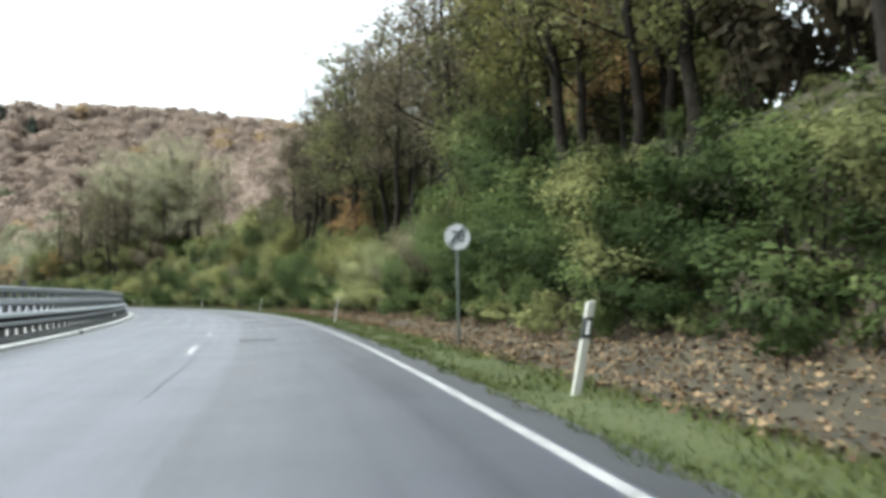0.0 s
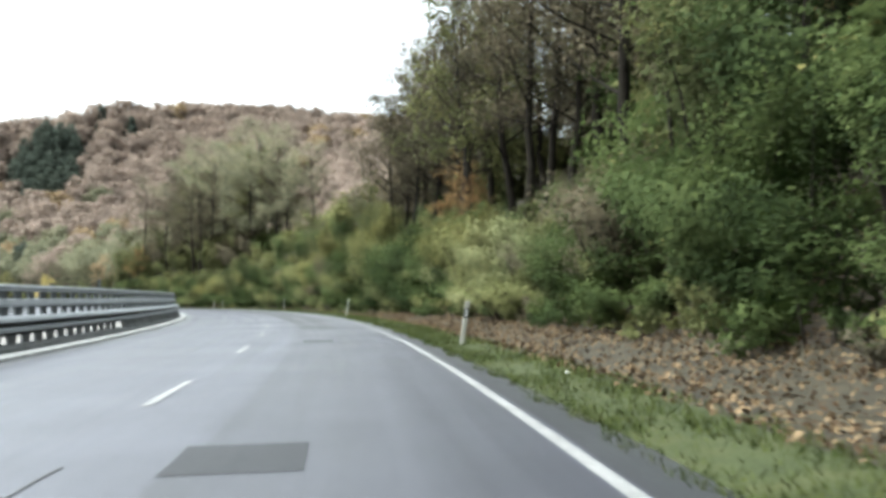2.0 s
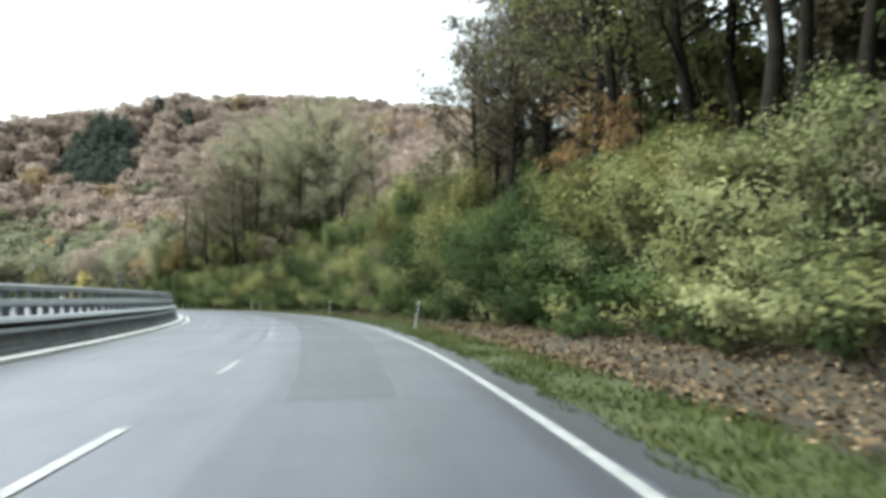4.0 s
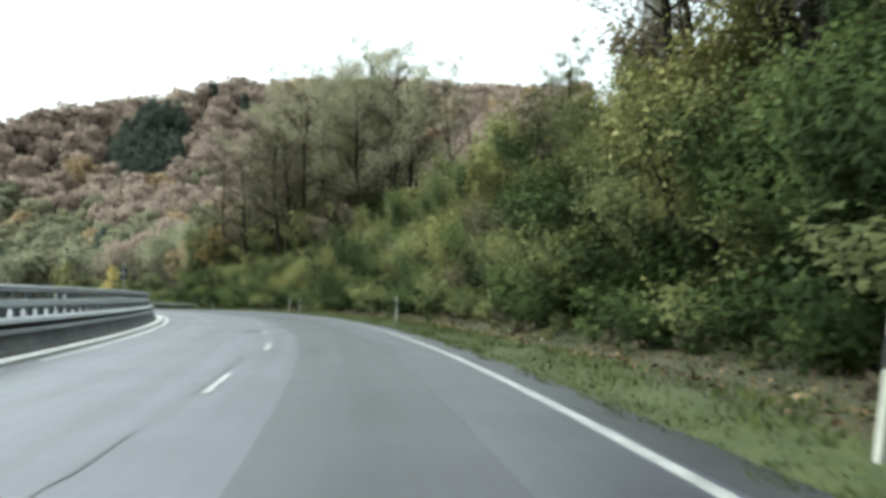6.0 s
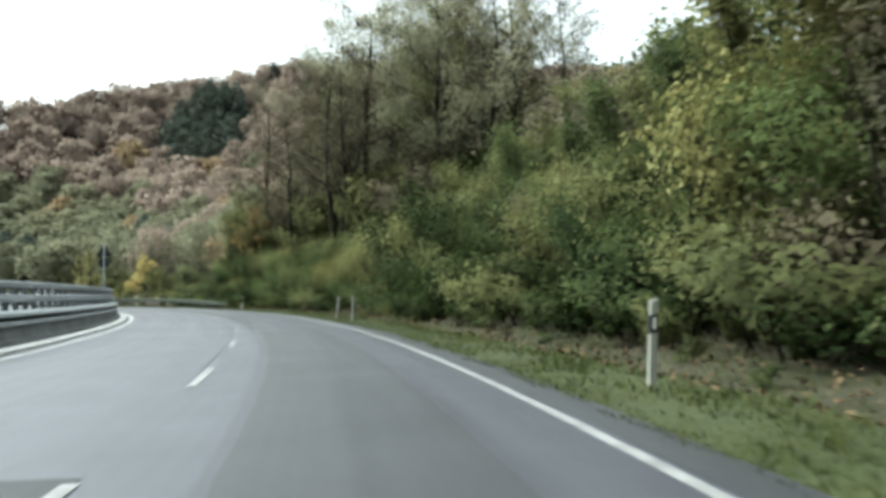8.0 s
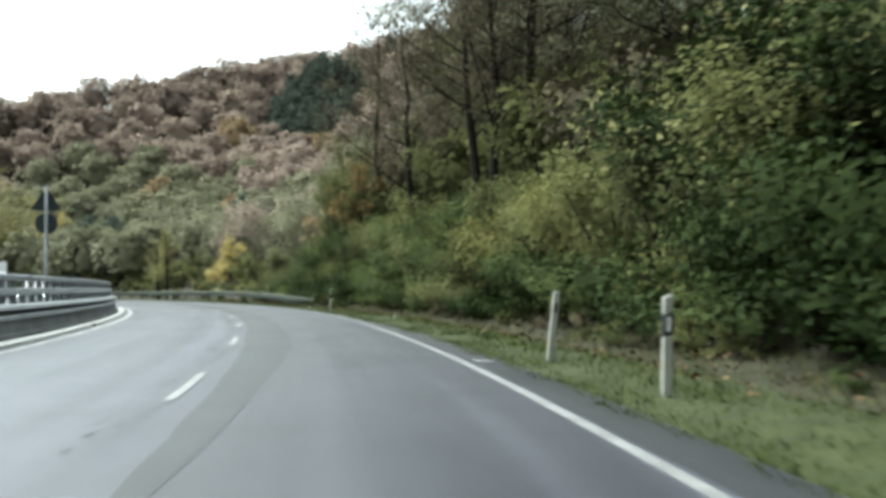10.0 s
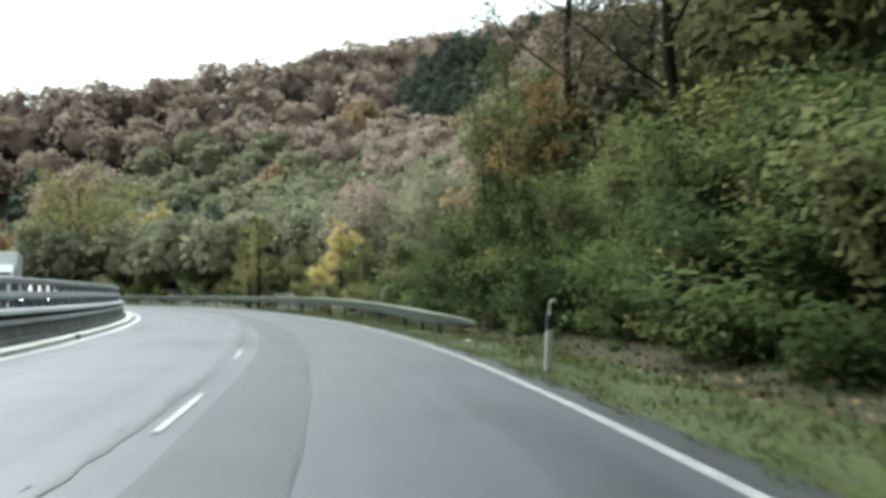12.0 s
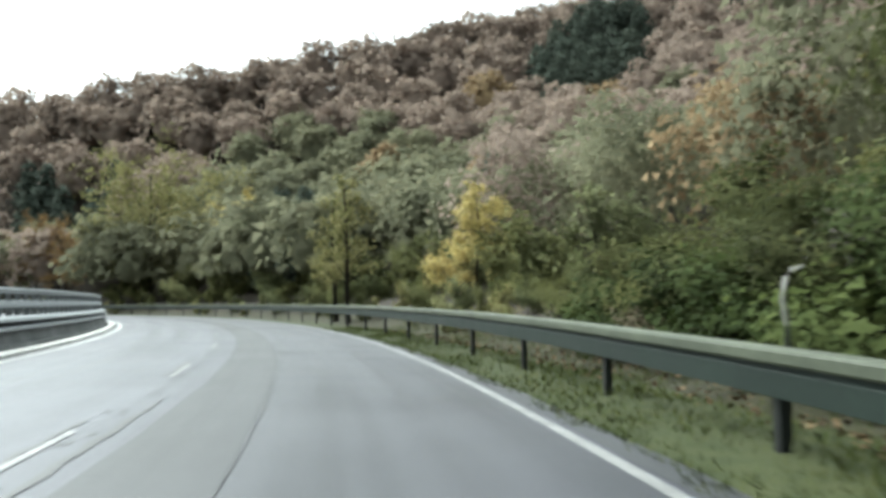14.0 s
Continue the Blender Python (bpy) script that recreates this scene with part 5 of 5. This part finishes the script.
patch("asphalt_patch_3", 74.2, 75.2, -4.7, -3.9, ASPHALT_PATCH, "dark tar patch on the lane seam", 0.008)
for i, (s0, s1, d) in enumerate(((-30, -19, -4.2), (-14, -6.5, -3.72), (-6, -0.2, -3.76), (0.4, 0.7, -3.6), (40, 51, -4.12), (54, 61, -4.08), (84, 97, -4.1), (97.5, 101, -4.08), (126, 141, -4.12), (146.5, 156, -4.06), (156, 168, -3.93), (162.5, 166, -4.38), (171.5, 177, -4.42), (185, 190, -4.3))):
    s = s0
    rnd = np.random.RandomState(40 + i)
    verts, faces = [], []
    while s <= s1:
        w, o = rnd.uniform(0.006, 0.026) * (2.0 if s > 120 else 1.0), rnd.normal() * 0.015
        verts += [at(s, d + o - w, 0.008), at(s, d + o + w, 0.008)]
        s += 0.5
    faces = [(2 * k, 2 * k + 1, 2 * k + 3, 2 * k + 2) for k in range(len(verts) // 2 - 1)]
    if faces:
        tagged(mesh_object("tar_seam", verts, faces, TAR), "ragged dark tar seam between the lanes", "road seam", "tar seams", "structure")
rnd = np.random.RandomState(77)
verts, faces = [], []
for k in range(150):
    s, d = rnd.uniform(100, 200), -4.15 + rnd.normal() * 0.06
    l, w = rnd.uniform(0.05, 0.3), rnd.uniform(0.012, 0.04)
    verts += [at(s, d - w, 0.006), at(s + l, d - w * 0.5, 0.006), at(s + l * 0.9, d + w, 0.006), at(s + l * 0.2, d + w * 0.8, 0.006)]
    faces.append((4 * k, 4 * k + 1, 4 * k + 2, 4 * k + 3))
tagged(mesh_object("tar_flecks", verts, faces, TAR), "scattered dark tar flecks along the lane joint", "road wear", kind="stuff")
for s in (8.3, 129.7, 153.4):
    root = empty("kerb_drain", Matrix.Translation(at(s, -8.5, 0.0)) @ Matrix.Rotation(radians(yaw_at(s)), 4, 'Z'))
    bm = bmesh.new()
    box(bm, -0.1, 0.02, -0.16, 0.16, 0.0, 0.108, 0.012)
    part("inlet", bm, STEEL_DARK, root)
    tagged(root, "small dark drain inlet in the pale kerb", "drain", "kerb drains")
tagged(strip("barrier_base", -50, 290, 2.0, [(-8.9, -0.02), (-8.9, 0.2), (-8.95, 0.22), (-9.55, 0.22), (-9.55, 0.0)], KERB_DARK), "grey concrete base of the median barrier", "barrier base", kind="structure")


def scuff(s, d, long, wide, seed):
    """A ragged pale mark left on the asphalt."""
    rnd = np.random.RandomState(seed)
    n = 10
    edge = [at(s + long * math.cos(k * 2 * math.pi / n) * rnd.uniform(0.6, 1.0), d + wide * math.sin(k * 2 * math.pi / n) * rnd.uniform(0.5, 1.0), 0.011) for k in range(n)]
    tagged(mesh_object("pale_scuff", edge, [tuple(range(n))], SCUFF), "pale ragged scuff on the asphalt", "road wear", "scuffs on the asphalt", "structure")


for s, d, long, wide, seed in ((63.8, -1.5, 0.3, 0.06, 1), (61.5, -1.48, 0.22, 0.1, 2), (63.0, -1.44, 0.14, 0.03, 3), (62.4, -1.6, 0.12, 0.03, 4)):
    scuff(s, d, long, wide, seed)


def drain_cover(s, d):
    root = empty("drain_cover", Matrix.Translation(at(s, d, 0.0)) @ Matrix.Rotation(radians(yaw_at(s)), 4, 'Z'))
    bm = bmesh.new()
    for x0, x1, y0, y1 in ((-0.13, -0.1, -0.2, 0.2), (0.1, 0.13, -0.2, 0.2), (-0.1, 0.1, -0.2, -0.17), (-0.1, 0.1, 0.17, 0.2)):
        box(bm, x0, x1, y0, y1, 0.0, 0.016)
    part("frame", bm, KERB_DARK, root, "worn grey frame")
    for k in range(7):
        bm = bmesh.new()
        box(bm, -0.1, 0.1, -0.155 + k * 0.047, -0.13 + k * 0.047, 0.0, 0.014, 0.003)
        part("grate_bar", bm, KERB_DARK, root)
    tagged(root, "small grey drain cover beside the edge line", "drain cover")


drain_cover(111.8, 0.27)


def pebble(s, d, size, seed, label, mat):
    """A rough pale lump lying on the verge."""
    rnd = np.random.RandomState(seed)
    bm = bmesh.new()
    bmesh.ops.create_icosphere(bm, subdivisions=2, radius=size)
    for v in bm.verts:
        v.co = Vector((v.co.x * 1.3, v.co.y, v.co.z * 0.55)) * (0.85 + 0.3 * noise.noise(v.co * 9 + Vector((seed, 0, 0)))) + Vector(rnd.normal(size=3)) * size * 0.03
    ob = part("stone", bm, mat)
    ob.matrix_basis = Matrix.Translation(at(s, d, float(bank(s, d)) + size * 0.35)) @ Matrix.Rotation(seed, 4, 'Z')
    tagged(ob, label, "stone", "stones on the verge")


for i, (s, d, size) in enumerate(((148.4, 1.34, 0.06), (5.1, 1.44, 0.05), (130.8, 1.84, 0.07), (131.3, 2.1, 0.05), (150.5, 3.4, 0.06), (68.4, 3.4, 0.05), (65.1, 3.5, 0.05), (64.0, 3.1, 0.04), (151.6, 2.6, 0.04), (127.2, 1.5, 0.04))):
    pebble(s, d, size, i + 1, "small pale stone lying on the grassy verge", KERB)


# ---- grass and fallen leaves ----
def scatter(seed, n, make):
    rnd = np.random.RandomState(seed)
    s, d = make(rnd, n)
    a = np.interp(s, S_TAB, A_TAB)
    x = np.interp(s, S_TAB, XY_TAB[:, 0]) + d * np.cos(a)
    y = np.interp(s, S_TAB, XY_TAB[:, 1]) + d * np.sin(a)
    return rnd, x, y, bank(s, d), s, d


def build_grass():
    def make(rnd, n):
        s = rnd.uniform(-26, 195, n)
        d = 0.44 + 0.06 * np.sin(s * 1.7) + 0.05 * np.sin(s * 4.3) + rnd.rand(n) ** 1.6 * np.where(s < 45, 1.6, 4.0)
        keep = np.sin(s * 0.9 + 2 * np.sin(s * 0.23)) * np.sin(d * 2.3 + s * 0.4) + rnd.normal(size=n) * 0.5 > -0.5
        return s[keep], d[keep]
    rnd, x, y, z, s, d = scatter(65, 175000, make)
    n = len(x)
    h = rnd.uniform(0.02, 0.08, n) * (1 + 0.5 * (d > 1.2))
    a = rnd.uniform(0, 6.28, n)
    way = np.interp(s, S_TAB, A_TAB)
    a = np.where(np.cos(way) * np.sin(a) - np.sin(way) * np.cos(a) > 0, a + math.pi, a)
    lean = rnd.normal(size=(n, 2)) * 0.05
    w = 0.009 + 0.007 * rnd.rand(n)
    v = np.stack([np.stack([x - np.cos(a) * w, y - np.sin(a) * w, z - 0.02], 1), np.stack([x + np.cos(a) * w, y + np.sin(a) * w, z - 0.02], 1), np.stack([x + lean[:, 0], y + lean[:, 1], z + h], 1)], 1)
    ob = new("grass", cloud_mesh("grass", v.reshape(-1, 3), np.arange(n * 3).reshape(-1, 3), GRASS, np.repeat(unit(np.stack([lean[:, 0] * 6, lean[:, 1] * 6, np.ones(n)], 1)), 3, axis=0)))
    tagged(ob, "short green verge grass with dry yellowish blades", "grass", kind="stuff")


build_grass()


def build_litter():
    def make(rnd, n):
        s = np.where(rnd.rand(n) < 0.72, rnd.uniform(-30, 50, n), rnd.uniform(50, 190, n))
        d = np.where(s < 50, 1.5 + rnd.rand(n) ** 0.8 * 7.0, 2.0 + rnd.rand(n) * 5.5)
        keep = np.sin(s * 0.7 + np.sin(d * 1.3) * 2) + np.sin(s * 0.21 + d) * 0.8 + rnd.normal(size=n) * 0.8 > np.where(s < 50, np.where(d > 4.2, -2.2, -1.3), np.where(s < 100, -0.9, -0.4))
        return s[keep], d[keep]
    rnd, x, y, z, s, d = scatter(66, 80000, make)
    n = len(x)
    p = np.stack([x, y, z + rnd.uniform(0.02, 0.1, n)], 1)
    nn = rnd.normal(size=(n, 3)) * 0.55
    nn[:, 2] += 1.0
    nn /= np.linalg.norm(nn, axis=1)[:, None]
    t = np.cross(nn, rnd.normal(size=(n, 3)))
    t /= np.linalg.norm(t, axis=1)[:, None]
    c = np.cross(nn, t)
    sz = rnd.uniform(0.05, 0.12, n)[:, None]
    v = np.stack([p - t * sz * 0.5, p + c * sz * 0.33 + nn * sz * 0.12, p + t * sz * 0.5, p - c * sz * 0.33 + nn * sz * 0.12], 1)
    ob = new("fallen_leaves", cloud_mesh("fallen_leaves", v.reshape(-1, 3), np.arange(n * 4).reshape(-1, 4), LITTER))
    tagged(ob, "carpet of brown and tan fallen leaves on the bank", "fallen leaves", kind="stuff")


build_litter()


# ---- traffic standing on the opposite carriageway ----
def wheel(root, x, y, r):
    bm = bmesh.new()
    bmesh.ops.create_cone(bm, cap_ends=True, segments=20, radius1=r, radius2=r, depth=0.2, matrix=Matrix.Translation((x, y, r)) @ Matrix.Rotation(radians(90), 4, 'Y'))
    w = part("wheel", bm, BLACK, root)
    bm = bmesh.new()
    bmesh.ops.create_cone(bm, cap_ends=True, segments=16, radius1=r * 0.6, radius2=r * 0.55, depth=0.22, matrix=Matrix.Translation((x, y, r)) @ Matrix.Rotation(radians(90), 4, 'Y'))
    part("rim", bm, STEEL, w)


def loft(sections, bevel=0.0):
    """A hull through cross sections (y, half width, z low, z high)."""
    bm = bmesh.new()
    rings = [[bm.verts.new(p) for p in ((-w, y, z0), (w, y, z0), (w * 0.97, y, z1), (-w * 0.97, y, z1))] for y, w, z0, z1 in sections]
    for a, c in zip(rings[:-1], rings[1:]):
        for i in range(4):
            bm.faces.new((a[i], a[(i + 1) % 4], c[(i + 1) % 4], c[i]))
    bm.faces.new(rings[0])
    bm.faces.new(list(reversed(rings[-1])))
    bmesh.ops.recalc_face_normals(bm, faces=bm.faces)
    if bevel:
        bmesh.ops.bevel(bm, geom=list(bm.edges), offset=bevel, segments=2, affect='EDGES', profile=0.5)
    return bm


def car(s, d, paint, label):
    """A car whose front faces the oncoming side (-y)."""
    root = empty("car", Matrix.Translation(at(s, d, 0.42)) @ Matrix.Rotation(radians(yaw_at(s)), 4, 'Z'))
    part("body", loft([(-2.1, 0.78, 0.3, 0.62), (-1.95, 0.86, 0.22, 0.74), (-0.9, 0.88, 0.2, 0.92), (1.7, 0.88, 0.2, 0.98), (2.1, 0.8, 0.3, 0.9)], 0.04), paint, root)
    part("glasshouse", loft([(-0.95, 0.76, 0.9, 0.93), (-0.2, 0.66, 0.9, 1.4), (1.3, 0.64, 0.9, 1.42), (1.95, 0.72, 0.9, 0.98)], 0.03), GLASS_DARK, root, "dark tinted windows")
    part("roof", loft([(-0.25, 0.64, 1.39, 1.43), (0.5, 0.62, 1.42, 1.48), (1.35, 0.6, 1.4, 1.45)], 0.012), paint, root)
    for x in (-0.6, 0.6):
        bm = bmesh.new()
        box(bm, x - 0.15, x + 0.15, -2.12, -2.0, 0.55, 0.68, 0.02)
        part("headlight", bm, HEADLIGHT, root, "lit headlight")
    for x in (-0.8, 0.8):
        for y in (-1.3, 1.3):
            wheel(root, x, y, 0.31)
    tagged(root, label, "car", "oncoming vehicles")


def truck(s, d):
    root = empty("box_truck", Matrix.Translation(at(s, d, 0.42)) @ Matrix.Rotation(radians(yaw_at(s)), 4, 'Z'))
    part("cab", loft([(-3.3, 1.05, 0.5, 1.5), (-3.2, 1.1, 0.4, 2.0), (-2.7, 1.08, 0.4, 2.6), (-1.6, 1.08, 0.4, 2.6)], 0.05), WHITE_PAINT, root)
    bm = bmesh.new()
    box(bm, -0.95, 0.95, -3.2, -2.95, 1.5, 2.15, 0.03)
    part("windscreen", bm, GLASS_DARK, root, "dark windscreen")
    bm = bmesh.new()
    box(bm, -1.2, 1.2, -1.5, 4.2, 0.95, 3.45, 0.04)
    part("cargo_box", bm, WHITE_PAINT, root, "plain white cargo box")
    bm = bmesh.new()
    box(bm, -1.0, 1.0, -1.6, 4.1, 0.6, 0.94, 0.02)
    part("chassis", bm, BLACK, root)
    for x in (-0.75, 0.75):
        bm = bmesh.new()
        box(bm, x - 0.17, x + 0.17, -3.36, -3.2, 0.65, 0.8, 0.02)
        part("headlight", bm, HEADLIGHT, root, "lit headlight")
    for x in (-0.95, 0.95):
        for y in (-2.4, 2.6):
            wheel(root, x, y, 0.42)
    tagged(root, "white box truck on the opposite carriageway", "truck", "oncoming vehicles")


car(149.5, -12.9, WHITE_PAINT, "white car with lit headlights behind the median barrier")
car(176.5, -12.9, CAR_BLUE, "dark blue car with lit headlights behind the median barrier")
truck(190.0, -16.2)
